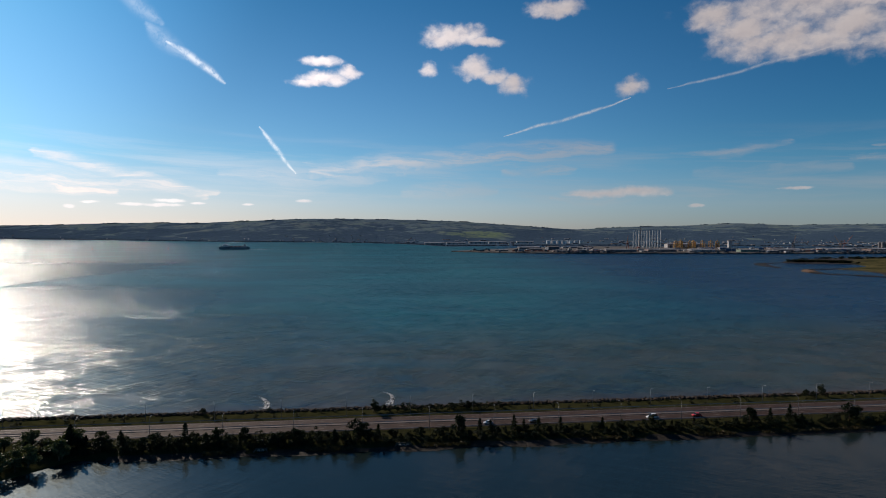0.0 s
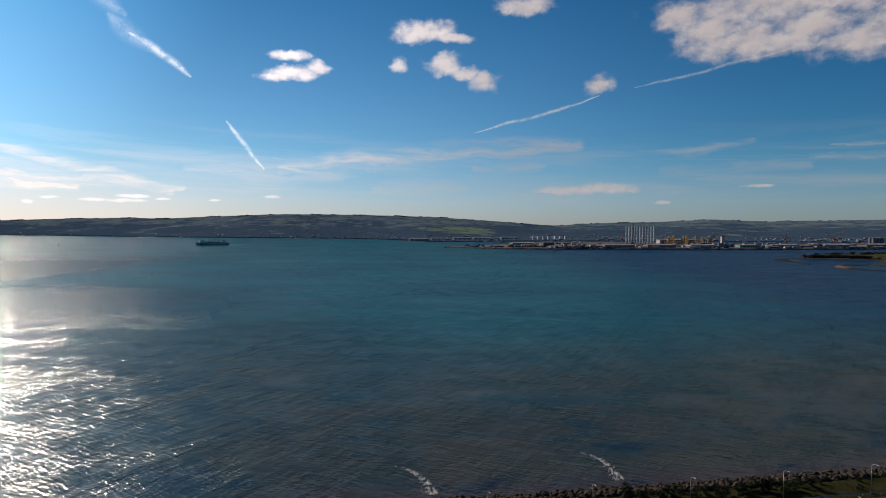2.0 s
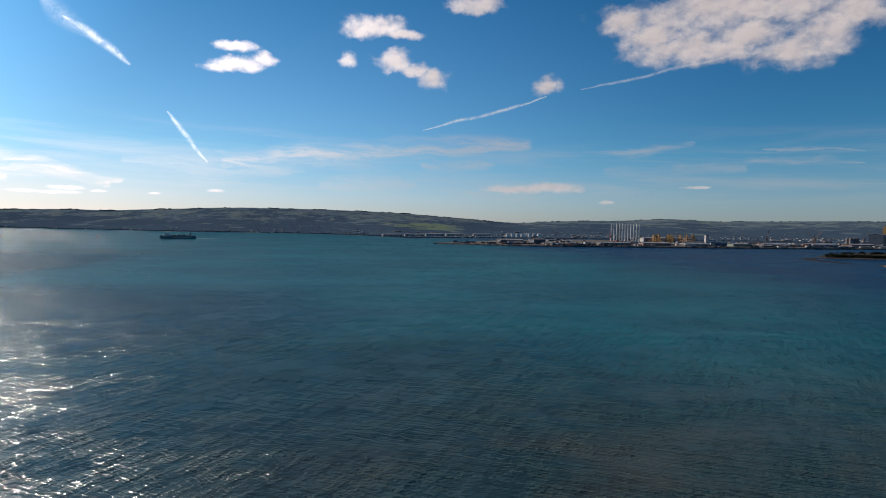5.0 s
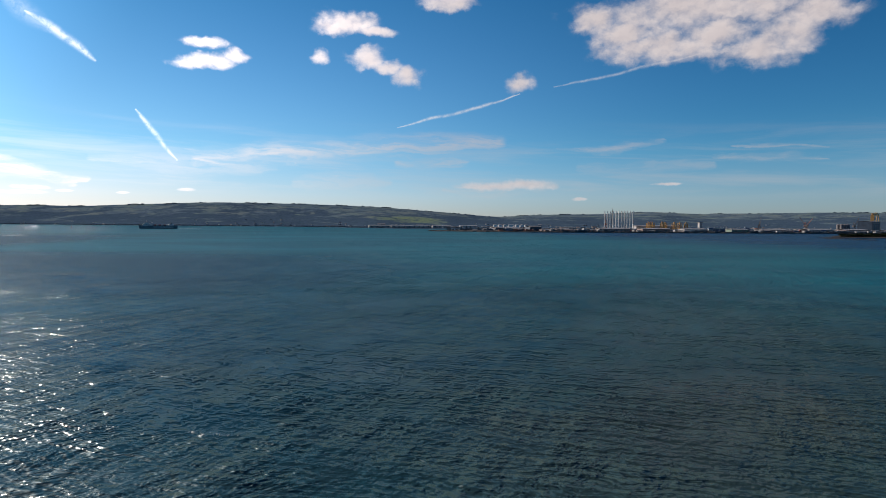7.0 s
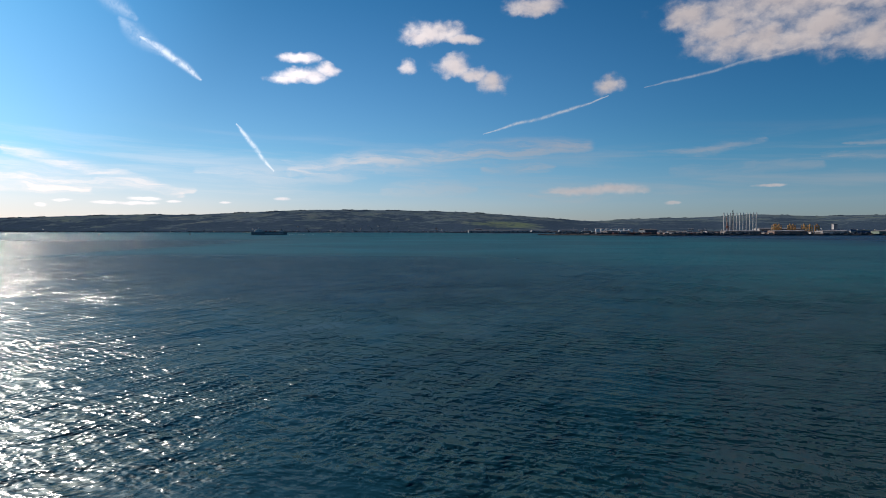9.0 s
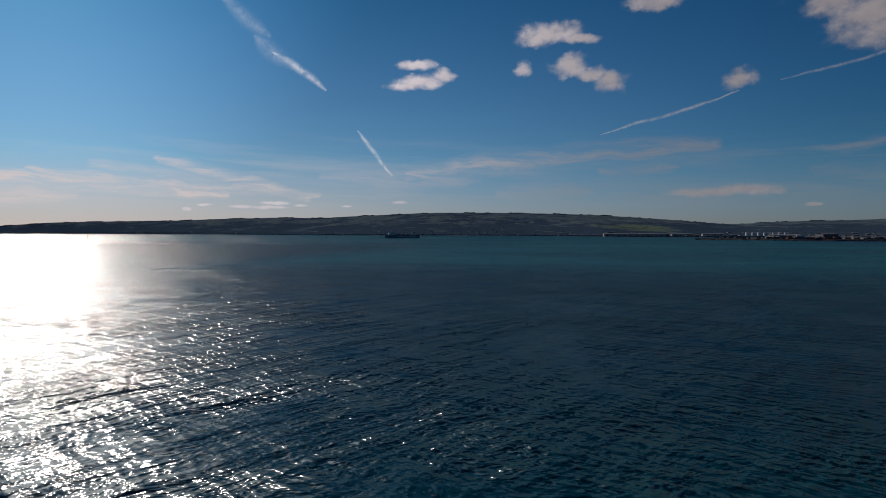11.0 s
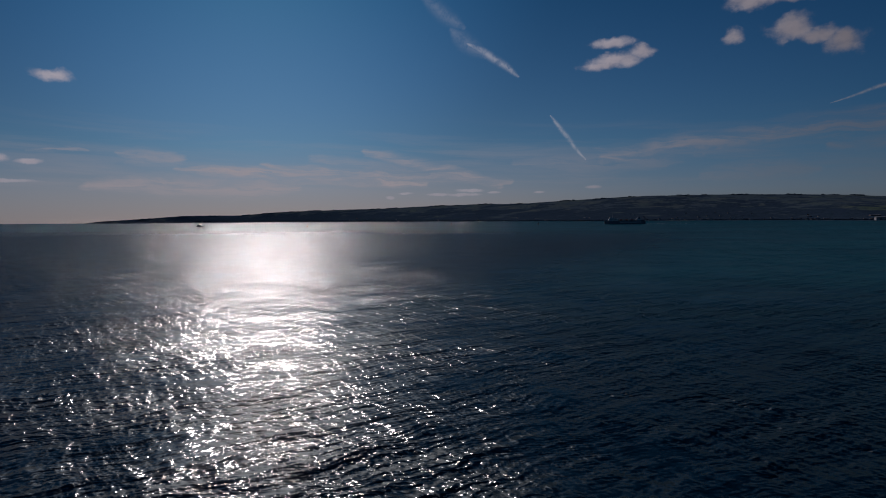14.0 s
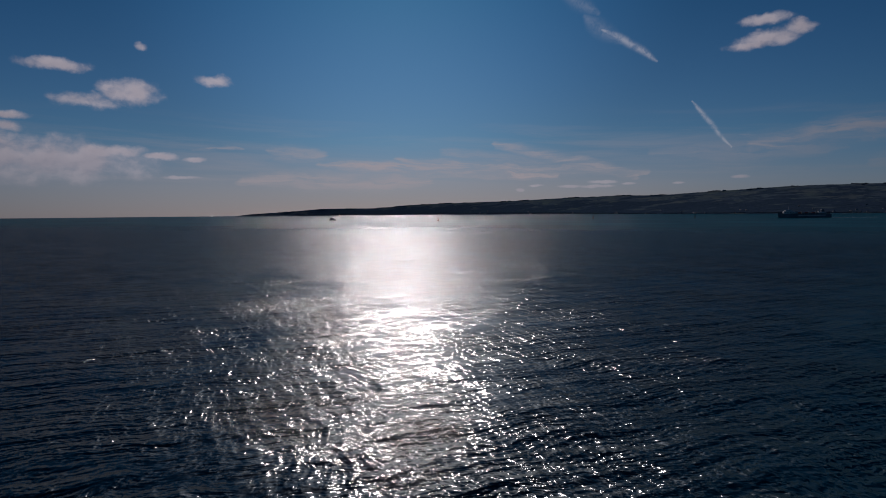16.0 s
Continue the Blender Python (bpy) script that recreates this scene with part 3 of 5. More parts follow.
def box(bm, cx, cy, cz, sx, sy, sz, rz=0.0, bevel=0.0, taper=1.0):
    """A block with its middle at c; taper narrows its top."""
    r = bmesh.ops.create_cube(bm, size=1.0)
    vs = r["verts"]
    for v in vs:
        k = taper if v.co.z > 0 else 1.0
        v.co = Vector((v.co.x * sx * k, v.co.y * sy * k, v.co.z * sz))
    if bevel:
        es = list({e for v in vs for e in v.link_edges})
        r = bmesh.ops.bevel(bm, geom=es, offset=bevel, segments=1, affect="EDGES")
        vs = list({v for f in r["faces"] for v in f.verts} | {v for v in vs if v.is_valid})
    bmesh.ops.transform(bm, matrix=pose(cx, cy, cz, 0, 0, rz), verts=vs)
    return bm


def tube(bm, a, b, r0, r1, n=10):
    """A tapered round bar from a to b."""
    a, b = Vector(a), Vector(b)
    d = b - a
    r = bmesh.ops.create_cone(bm, cap_ends=True, segments=n, radius1=r0, radius2=r1, depth=d.length)
    m = Matrix.Translation((a + b) / 2) @ d.to_track_quat("Z", "Y").to_matrix().to_4x4()
    bmesh.ops.transform(bm, matrix=m, verts=r["verts"])
    return bm


def prism(bm, outline, z0, z1):
    """An upright solid over an outline of (x, y)."""
    lo = [bm.verts.new((x, y, z0)) for x, y in outline]
    hi = [bm.verts.new((x, y, z1)) for x, y in outline]
    n = len(outline)
    bm.faces.new(hi)
    bm.faces.new(lo[::-1])
    for i in range(n):
        bm.faces.new((lo[i], lo[(i + 1) % n], hi[(i + 1) % n], hi[i]))
    return bm


def sweep(bm, outline, length):
    """A solid of outline (y, z) drawn along x, centred."""
    h = length / 2
    a = [bm.verts.new((-h, y, z)) for y, z in outline]
    b = [bm.verts.new((h, y, z)) for y, z in outline]
    n = len(outline)
    bm.faces.new(a[::-1])
    bm.faces.new(b)
    for i in range(n):
        bm.faces.new((a[i], a[(i + 1) % n], b[(i + 1) % n], b[i]))
    bmesh.ops.recalc_face_normals(bm, faces=bm.faces)
    return bm


BM = bmesh.new
rng = np.random.default_rng(7)


def leaf_quads(points, size, rand, stretch=1.0):
    """Small leaf clumps: one bent quad at each point, turned at random."""
    n = len(points)
    a = rand.normal(size=(n, 3))
    a /= np.linalg.norm(a, axis=1)[:, None]
    b = np.cross(a, rand.normal(size=(n, 3)))
    b /= np.linalg.norm(b, axis=1)[:, None]
    s = (size * rand.uniform(0.6, 1.3, n))[:, None]
    c = np.cross(a, b) * s * 0.25
    v = np.stack([points - a * s - b * s * 0.6, points + a * s * stretch - b * s * 0.5 + c, points + a * s + b * s * 0.6, points - a * s * stretch + b * s * 0.5 - c], 1).reshape(-1, 3)
    f = np.arange(n * 4).reshape(-1, 4)
    return v, f


# ---- ground forms ----
ALONG = radians(7.0)                      # the causeway's line against +x
CU, CV = Vector((math.cos(ALONG), math.sin(ALONG), 0)), Vector((-math.sin(ALONG), math.cos(ALONG), 0))
MID = Vector((0.0, 134.3, 0.0))


def cw(u, v, z=0.0):
    """A place on the causeway: u along it, v towards the sea."""
    return MID + CU * u + CV * v + Vector((0, 0, z))


def cw_pose(u, v, z=0.0, turn=0.0):
    p = cw(u, v, z)
    return pose(p.x, p.y, p.z, 0, 0, 7.0 + turn)


ROAD_Z = 1.0
AZ_T = [-62, -45, -38, -31, -29.5, -25.2, -21, -17, -14.5, -12, -10, -7, -4.6, -1.5, 2, 5, 9, 13.3, 15.5, 18.4, 21.5, 24, 28, 31.8, 35, 38.3, 41, 43.7, 48, 51, 53.5, 54.6]
TOP_T = [90, 95, 97, 92, 87, 102, 86, 79, 69, 60, 67, 82, 91, 102, 109, 111, 113, 112, 106, 98, 90, 91, 89, 77, 75, 68, 62, 45, 44, 25, 13, 1.5]
RIDGE_A, RIDGE_R = [-62, -30, -20, -10, -5, 5, 15, 25, 35, 45, 50, 56], [4300, 4400, 4300, 3900, 3700, 3500, 3600, 3900, 4300, 4700, 4800, 4800]
SHORE_A, SHORE_R = [-62, -45, -30, -20, -8, 0, 1.5, 3, 5, 9.5, 18.4, 26.6, 36, 46.7, 54.6], [2300, 2050, 2180, 2050, 1900, 1790, 1950, 2080, 2200, 2380, 2555, 3070, 3850, 4560, 4770]


def land_height(a, r):
    """Height of the far shore's land at azimuth a (degrees to the left of +y) and range r."""
    shore, ridge, top = np.interp(a, SHORE_A, SHORE_R), np.interp(a, RIDGE_A, RIDGE_R), np.interp(a, AZ_T, TOP_T)
    s = (r - shore) / (ridge - shore)
    if s < 0:
        return max(-3.0, s * 60)
    flat = np.interp(a, [-12, 6, 14], [0.34, 0.22, 0.05])
    k = max(0.0, (s - flat) / (1 - flat))
    rise = k ** 1.15 if k <= 1 else 1 - 0.5 * (k - 1)
    x, y = -r * math.sin(radians(a)), r * math.cos(radians(a))
    rough = noise.noise(Vector((x * 0.0035, y * 0.0035, 0.3))) * 9 * min(k * 2.5, 1) * (1.25 - min(k, 1)) + noise.noise(Vector((x * 0.018, y * 0.018, 7.1))) * 1.6 * min(k * 3, 1)
    return 1.4 + (top - 1.4) * rise + rough * min(top / 60, 1.0)


def land_z(x, y):
    return land_height(math.degrees(math.atan2(-x, y)), math.hypot(x, y))


# ---- large structure ----
def build_sea():
    bm = BM()
    ring = [0, 400, 1000, 2200, 4000, 7000]
    n = 64
    rows = []
    for r in ring[1:]:
        rows.append([bm.verts.new((r * math.cos(2 * math.pi * i / n), r * math.sin(2 * math.pi * i / n), 0)) for i in range(n)])
    bm.faces.new(rows[0])
    for a, b in zip(rows, rows[1:]):
        for i in range(n):
            bm.faces.new((a[i], b[i], b[(i + 1) % n], a[(i + 1) % n]))
    tagged(mesh_object("water", bm, M["water"]), "rippled blue-green sea glittering under a low sun", "sea", kind="structure")


def build_hills():
    angles = np.linspace(-62, 54.5, 520)
    steps = np.concatenate([np.linspace(-0.02, 0.12, 7), np.linspace(0.15, 1.0, 30), np.linspace(1.04, 1.14, 4)])
    verts, faces = [], []
    for a in angles:
        shore, ridge = np.interp(a, SHORE_A, SHORE_R), np.interp(a, RIDGE_A, RIDGE_R)
        for s in steps:
            r = shore + s * (ridge - shore)
            verts.append((-r * math.sin(radians(a)), r * math.cos(radians(a)), land_height(a, r)))
    m = len(steps)
    for i in range(len(angles) - 1):
        for j in range(m - 1):
            p = i * m + j
            faces.append((p, p + 1, p + m + 1, p + m))
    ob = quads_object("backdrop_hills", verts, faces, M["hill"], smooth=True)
    tagged(ob, "long dark green hills with hedged fields, blued by haze, behind the far shore", "hills", kind="structure")


def build_causeway():
    # cross-section from the lagoon's shore to the sea's, drawn along the line with a wandering edge
    prof = [(-14.8, -0.6), (-13.6, 0.05), (-12.0, 0.35), (-9.5, 0.75), (-6.4, 0.95), (-5.2, 0.98), (5.2, 0.98), (6.6, 1.02), (9.6, 1.05), (11.6, 0.95), (13.2, 0.55), (15.6, -0.6)]
    us = np.concatenate([np.arange(-900, -160, 8.0), np.arange(-160, 160, 2.0), np.arange(160, 901, 8.0)])
    verts, faces = [], []
    for u in us:
        for i, (v, z) in enumerate(prof):
            k = 1.0 if i < 4 or i > 8 else 0.0
            vv = v + k * (noise.noise(Vector((u * 0.09, i * 0.6, 0))) * (1.3 if i < 4 else 0.5))
            if i < 4:
                vv -= 14.0 * min(1.0, max(0.0, (-70 - u) / 14)) * (1.0 if i < 3 else 0.7)
            zz = z + (noise.noise(Vector((u * 0.4, v * 0.8, 3))) * 0.1 if i not in (5, 6) else 0)
            verts.append(cw(u, vv, zz))
    m = len(prof)
    for i in range(len(us) - 1):
        for j in range(m - 1):
            p = i * m + j
            faces.append((p, p + m, p + m + 1, p + 1))
    ob = quads_object("ground_causeway", verts, faces, M["grass"], smooth=True)
    tagged(ob, "low grassy embankment carrying a road between sea and lagoon", "embankment", kind="structure")

    mud = BM()
    edge = []
    for u in np.arange(-64, 130, 1.5):
        n0 = noise.noise(Vector((u * 0.09, 0, 0)))
        wide = 1.0 + 1.1 * noise.noise(Vector((u * 0.13, 4, 0)))
        edge.append((mud.verts.new(cw(u, -14.3 + n0 * 1.2 - max(0, wide) * 0.4, 0.02)), mud.verts.new(cw(u, -12.7 + n0 * 1.2 + max(0, wide) * 0.6, 0.36))))
    for (a, b), (c, d) in zip(edge, edge[1:]):
        mud.faces.new((a, c, d, b))
    tagged(mesh_object("ground_mud", mud, M["mud"], smooth=True), "bare brown mud along the lagoon's edge", "mud bank", kind="structure")

    for name, v0, v1 in (("road_near", -4.55, -0.55), ("road_far", 0.55, 4.5)):
        bm = BM()
        box(bm, 0, 0, 0, 1800, v1 - v0, 0.08)
        ob = mesh_object(name, bm, M["asphalt"])
        ob.matrix_world = cw_pose(0, (v0 + v1) / 2, ROAD_Z)
        tagged(ob, "worn brown-grey asphalt carriageway of a dual road", "road", kind="structure")
        lines = BM()
        for v, wide in ((v0 + 0.75, 0.09), (v1 - 0.28, 0.08)) if v0 < 0 else ((v0 + 0.28, 0.08), (v1 - 0.75, 0.09)):
            box(lines, 0, v, ROAD_Z + 0.045, 1800, wide, 0.008)
        lob = mesh_object("road_edge_lines", lines, M["paint"])
        lob.matrix_world = cw_pose(0, 0, 0)
        tagged(lob, "painted white edge lines along the carriageway", "road marking", kind="structure")
    bm = BM()
    box(bm, 0, 0, ROAD_Z + 0.03, 1800, 1.1, 0.12)
    ob = mesh_object("road_median", bm, M["kerb"])
    ob.matrix_world = cw_pose(0, 0, 0)
    tagged(ob, "narrow pale concrete strip between the carriageways", "central reservation", kind="structure")


def build_lane_dashes():
    bm = BM()
    box(bm, 0, 0, 0, 1.3, 0.07, 0.008)
    first = tagged(mesh_object("lane_dash", bm, M["paint"]), "short white painted lane dash on asphalt", "road marking", "lane dashes")
    spots = [(u, v) for u in np.arange(-110, 131, 4.2) for v in (-2.4, 2.4)]
    first.matrix_world = cw_pose(spots[0][0], spots[0][1], ROAD_Z + 0.045)
    for u, v in spots[1:]:
        copy_thing(first, cw_pose(u, v, ROAD_Z + 0.045))


def build_barriers():
    # a double-sided crash barrier in the middle and one on each verge
    for v, label in ((0.0, "long galvanised crash barrier on the central strip"), (-5.0, "galvanised crash barrier on the lagoon verge"), (5.0, "galvanised crash barrier on the seaward verge")):
        fence = thing("crash_barrier", label, "crash barrier", "crash barriers", cw_pose(0, v, ROAD_Z))
        bm = BM()
        sweep(bm, [(-0.03, 0.28), (0.0, 0.25), (0.03, 0.28), (0.02, 0.33), (0.03, 0.38), (0.0, 0.42), (-0.03, 0.38), (-0.02, 0.33)], 1800)
        part("rail", bm, M["rail"], fence)
        me = None
        for u in np.arange(-100, 121, 3.0):
            if me is None:
                bm = BM()
                box(bm, 0, 0, 0.15, 0.06, 0.05, 0.34)
                p = part("post", bm, M["rail"], fence)
                me = p.data
            else:
                p = new("post", me)
                p.parent = fence
            p.location = (u, 0.0, 0.0)


def boulder(rand, size):
    bm = BM()
    bmesh.ops.create_icosphere(bm, subdivisions=1, radius=size)
    sx, sy, sz = rand.uniform(0.8, 1.3), rand.uniform(0.7, 1.1), rand.uniform(0.55, 0.85)
    for v in bm.verts:
        v.co *= rand.uniform(0.78, 1.15)
        v.co = Vector((v.co.x * sx, v.co.y * sy, v.co.z * sz))
    return bm


def build_rock_armour():
    """Rows of dumped stone along the sea's edge."""
    rand = np.random.default_rng(11)
    armour = thing("rock_armour", "band of dumped brown armour stones along the sea edge", "rocks", kind="structure")
    kinds = []
    for i in range(10):
        me = bpy.data.meshes.new("stone")
        bm = boulder(rand, 0.42)
        bm.to_mesh(me)
        bm.free()
        me.materials.append(M["rock"])
        kinds.append(me)
    rest_v, rest_f, base = [], [], 0
    count = 0
    for u in np.arange(-118, 135, 0.62):
        for row in range(5):
            v = 10.9 + row * 0.95 + rand.uniform(-0.35, 0.35) + noise.noise(Vector((u * 0.09, 10 * 0.6, 0))) * 0.4
            z = 1.15 - row * 0.22 + rand.uniform(-0.08, 0.15)
            s = rand.uniform(0.7, 1.5)
            m = Matrix.LocRotScale(cw(u + rand.uniform(-0.3, 0.3), v, z), Euler((rand.uniform(0, 0.6), rand.uniform(0, 0.6), rand.uniform(0, 6.28))), (s, s, s))
            me = kinds[int(rand.integers(10))]
            if row < 2 and -20 <= u < 72 and count < 290:
                ob = new("stone", me)
                ob.parent = armour
                ob.matrix_world = m
                count += 1
            else:
                rest_v += [m @ x.co for x in me.vertices]
                rest_f += [[k + base for k in p.vertices] for p in me.polygons]
                base += len(me.vertices)
    ob = quads_object("stones", rest_v, rest_f, M["rock"], armour)
    tagged(ob, kind="stuff")


# ---- plants ----
def tree_mesh(kind, seed):
    """Vertices and faces of trunk and crown, about 1 m high."""
    rand = np.random.default_rng(seed)
    trunk = BM()
    tube(trunk, (0, 0, -0.05), (0.01, 0.01, 0.55), 0.035, 0.02, 7)
    pts = []
    if kind == "conifer":
        tube(trunk, (0.01, 0.01, 0.55), (0.015, 0, 0.97), 0.02, 0.004, 6)
        for k in range(15):
            z = 0.12 + 0.86 * k / 14
            reach = 0.30 * (1 - z) ** 0.8 + 0.02
            for j in range(7):
                a = rand.uniform(0, 6.28)
                tip = reach * rand.uniform(0.6, 1.15)
                if z < 0.7:
                    tube(trunk, (0, 0, z), (math.cos(a) * tip, math.sin(a) * tip, z - 0.03), 0.006, 0.002, 4)
                for q in np.linspace(0.25, 1, 5):
                    pts.append((math.cos(a) * tip * q + rand.normal(0, 0.012), math.sin(a) * tip * q + rand.normal(0, 0.012), z - 0.03 * q + rand.normal(0, 0.012)))
        size = 0.034
    else:
        lobes = []
        low, n = (0.30, 9) if kind == "broad" else (0.16, 8)
        for k in range(n):
            a, r = rand.uniform(0, 6.28), rand.uniform(0.05, 0.28 if kind == "broad" else 0.42)
            z = rand.uniform(low, 0.82)
            r *= 1.15 - 0.75 * max(0, z - 0.4)
            lobes.append((math.cos(a) * r, math.sin(a) * r, z, rand.uniform(0.11, 0.21)))
            tube(trunk, (0, 0, rand.uniform(0.2, 0.5)), (math.cos(a) * r, math.sin(a) * r, z), 0.014, 0.005, 5)
        lobes.append((0, 0, 0.82, 0.15))
        for x, y, z, r in lobes:
            d = rand.normal(size=(int(75 * (r / 0.16) ** 2), 3))
            d /= np.linalg.norm(d, axis=1)[:, None]
            d *= r * rand.uniform(0.55, 1.12, len(d))[:, None]
            d[:, 2] *= 0.8
            pts += [(x + p[0], y + p[1], max(0.03, z + p[2])) for p in d]
        size = 0.036
    v, f = leaf_quads(np.array(pts), size, rand)
    return trunk, v, f


def plant(name, kind, seed, mat, label, category, group):
    trunk, v, f = tree_mesh(kind, seed)
    top = thing(name, label, category, group)
    part("trunk", trunk, M["bark"], top)
    quads_object("crown", v, f, M[mat], top)
    return top


def build_plants():
    rand = np.random.default_rng(23)
    broad = [plant("tree", "broad", 31 + i, "leaf" if i % 2 == 0 else "leaf_dark", "bushy broadleaf tree with dense green crown", "tree", "trees on the embankment") for i in range(4)]
    bushes = [plant("bush", "bush", 51 + i, "leaf" if i == 0 else "leaf_dark", "low spreading dark green roadside bush", "bush", "bushes on the embankment") for i in range(4)]
    wood = [plant("tree", "broad", 81 + i, "leaf_olive", "bushy olive-green tree in the wood beside the lagoon", "tree", "trees of the wood") for i in range(3)]
    cones = [plant("conifer", "conifer", 71 + i, "leaf_dark", "dark pointed conifer above the roadside hedge", "conifer", "conifers on the embankment") for i in range(3)]
    used = set()

    def set_out(pool, u, v, z, high, wide=1.0):
        src = pool[int(rand.integers(len(pool)))]
        p = cw(u, v, z)
        m = Matrix.LocRotScale(p, Euler((rand.normal(0, 0.04), rand.normal(0, 0.04), rand.uniform(0, 6.28))), None)
        sc = (high * wide, high * wide, high)
        if src not in used:
            used.add(src)
            src.matrix_basis = m @ Matrix.Diagonal((*sc, 1))
        else:
            copy_thing(src, m).scale = sc

    # marked single trees: along, across, height
    for u, v, h, pool in ((-14.8, 8.0, 3.4, broad), (-53.0, 10.6, 1.9, bushes), (-38.4, 11.3, 1.4, bushes), (92.8, 9.0, 2.4, broad), (97.5, 9.4, 3.4, broad), (94.5, 8.4, 2.0, broad), (7.0, 8.6, 2.2, broad), (3.2, 8.8, 1.9, broad),
                          (-72.4, -9.0, 5.0, cones), (-66.4, -9.0, 3.6, broad), (-63.0, -9.0, 3.4, cones), (-51.6, -8.4, 4.2, cones), (-45.2, -9.0, 3.5, broad), (-40.2, -9.0, 3.3, broad), (-18.3, -9.2, 4.4, broad), (-16.6, -8.8, 3.4, broad),
                          (-14.0, -8.2, 2.6, cones), (2.0, -9.0, 4.3, broad), (2.8, -8.8, 3.9, cones), (6.7, -8.2, 3.1, cones), (9.0, -8.0, 2.6, cones), (14.0, -8.2, 3.5, cones), (16.0, -8.0, 2.6, cones), (19.1, -8.4, 3.0, cones), (24.0, -7.8, 2.6, cones),
                          (33.0, -8.0, 2.4, cones), (43.8, -9.0, 2.9, broad), (65.7, -9.2, 3.9, broad), (67.0, -8.6, 3.2, broad), (70.9, -8.4, 3.2, cones), (76.0, -8.0, 3.7, cones), (89.4, -9.2, 4.1, broad), (91.5, -8.8, 3.4, broad)):
        set_out(pool, u, v, 0.85, h)
    # hedge on the lagoon side
    for u in np.arange(-80, 128, 0.8):
        v = -8.7 + rand.uniform(-1.9, 1.5)
        pick = rand.random()
        h = rand.uniform(1.2, 2.4) * (1.2 if u < -20 else 0.85)
        set_out(bushes if pick < 0.5 else broad if pick < 0.84 else cones, u + rand.uniform(-0.8, 0.8), v, 0.7, h, rand.uniform(1.0, 1.35))
    for u in np.arange(-78, 120, 1.1):
        set_out(bushes, u + rand.uniform(-1, 1), -10.9 + rand.uniform(-0.8, 0.6), 0.45, rand.uniform(0.8, 1.7), 1.35)
    # thicket on the seaward verge and single shrubs beside it
    for u in np.arange(-14, 15, 1.5):
        set_out(bushes if rand.random() < 0.75 else broad, u, 8.6 + rand.uniform(-0.9, 0.9), 1.0, rand.uniform(1.2, 2.1), 1.3)
    for u in list(np.arange(-112, -58, 3.4)) + list(np.arange(-55, -16, 4.6)) + list(np.arange(17, 125, 3.7)):
        set_out(bushes, u + rand.uniform(-1.5, 1.5), rand.choice([6.6, 7.6, 9.4]) + rand.uniform(-0.4, 0.4), 1.0, rand.uniform(0.5, 1.25), rand.uniform(1.2, 1.7))
    # wood at the bend
    for k in range(190):
        u, v = rand.uniform(-132, -70), rand.uniform(-27, -7.5)
        if v < -13 - (-70 - u) * 1.0:
            continue
        set_out(wood, u, v, 0.35, rand.uniform(2.8, 4.6), rand.uniform(1.0, 1.35))
    # reeds at the lagoon's edge
    tops = []
    for u0, u1, n in ((-28, -19, 900), (-47, -41, 500), (-6, 4, 700), (28, 38, 600), (52, 60, 500), (66, 92, 1500)):
        uu = rand.uniform(u0, u1, n)
        tops += [cw(u, -12.9 + rand.normal(0, 0.45), 0.25 + rand.uniform(0.0, 0.35)) for u in uu]
    v, f = leaf_quads(np.array([tuple(p) for p in tops]), 0.16, rand)
    tagged(quads_object("reeds", v, f, M["reed"]), "tufts of dry tan reeds at the water's edge", "reeds", kind="stuff")


# ---- things on the causeway ----
def street_lamp():
    lamp = thing("street_lamp", "tall grey steel street lamp with one arm", "street lamp", "street lamps along the road")
    bm = BM()
    tube(bm, (0, 0, -0.1), (0, 0, 4.2), 0.055, 0.03, 10)
    part("pole", bm, M["steel"], lamp, smooth=True)
    bm = BM()
    tube(bm, (0, 0, 0), (0, 0, 0.35), 0.1, 0.09, 10)
    part("base_collar", bm, M["steel"], lamp)
    bm = BM()
    tube(bm, (0, 0, 4.18), (0, 0.35, 4.42), 0.03, 0.026, 8)
    tube(bm, (0, 0.33, 4.41), (0, 0.8, 4.5), 0.026, 0.024, 8)
    part("arm", bm, M["steel"], lamp)
    bm = BM()
    box(bm, 0, 0.98, 4.53, 0.12, 0.42, 0.07, bevel=0.025)
    part("lamp_head", bm, M["lamp_head"], lamp, "pale grey lamp head")
    return lamp


def build_lamps():
    first = street_lamp()
    spots = [(u, -5.35, 0.0) for u in np.arange(-114.6, 130, 13.9)] + [(u, 5.4, 180.0) for u in np.arange(-106.0, 130, 14.2)]
    first.matrix_world = cw_pose(spots[0][0], spots[0][1], 0.98, spots[0][2])
    for u, v, a in spots[1:]:
        copy_thing(first, cw_pose(u, v, 0.98, a))


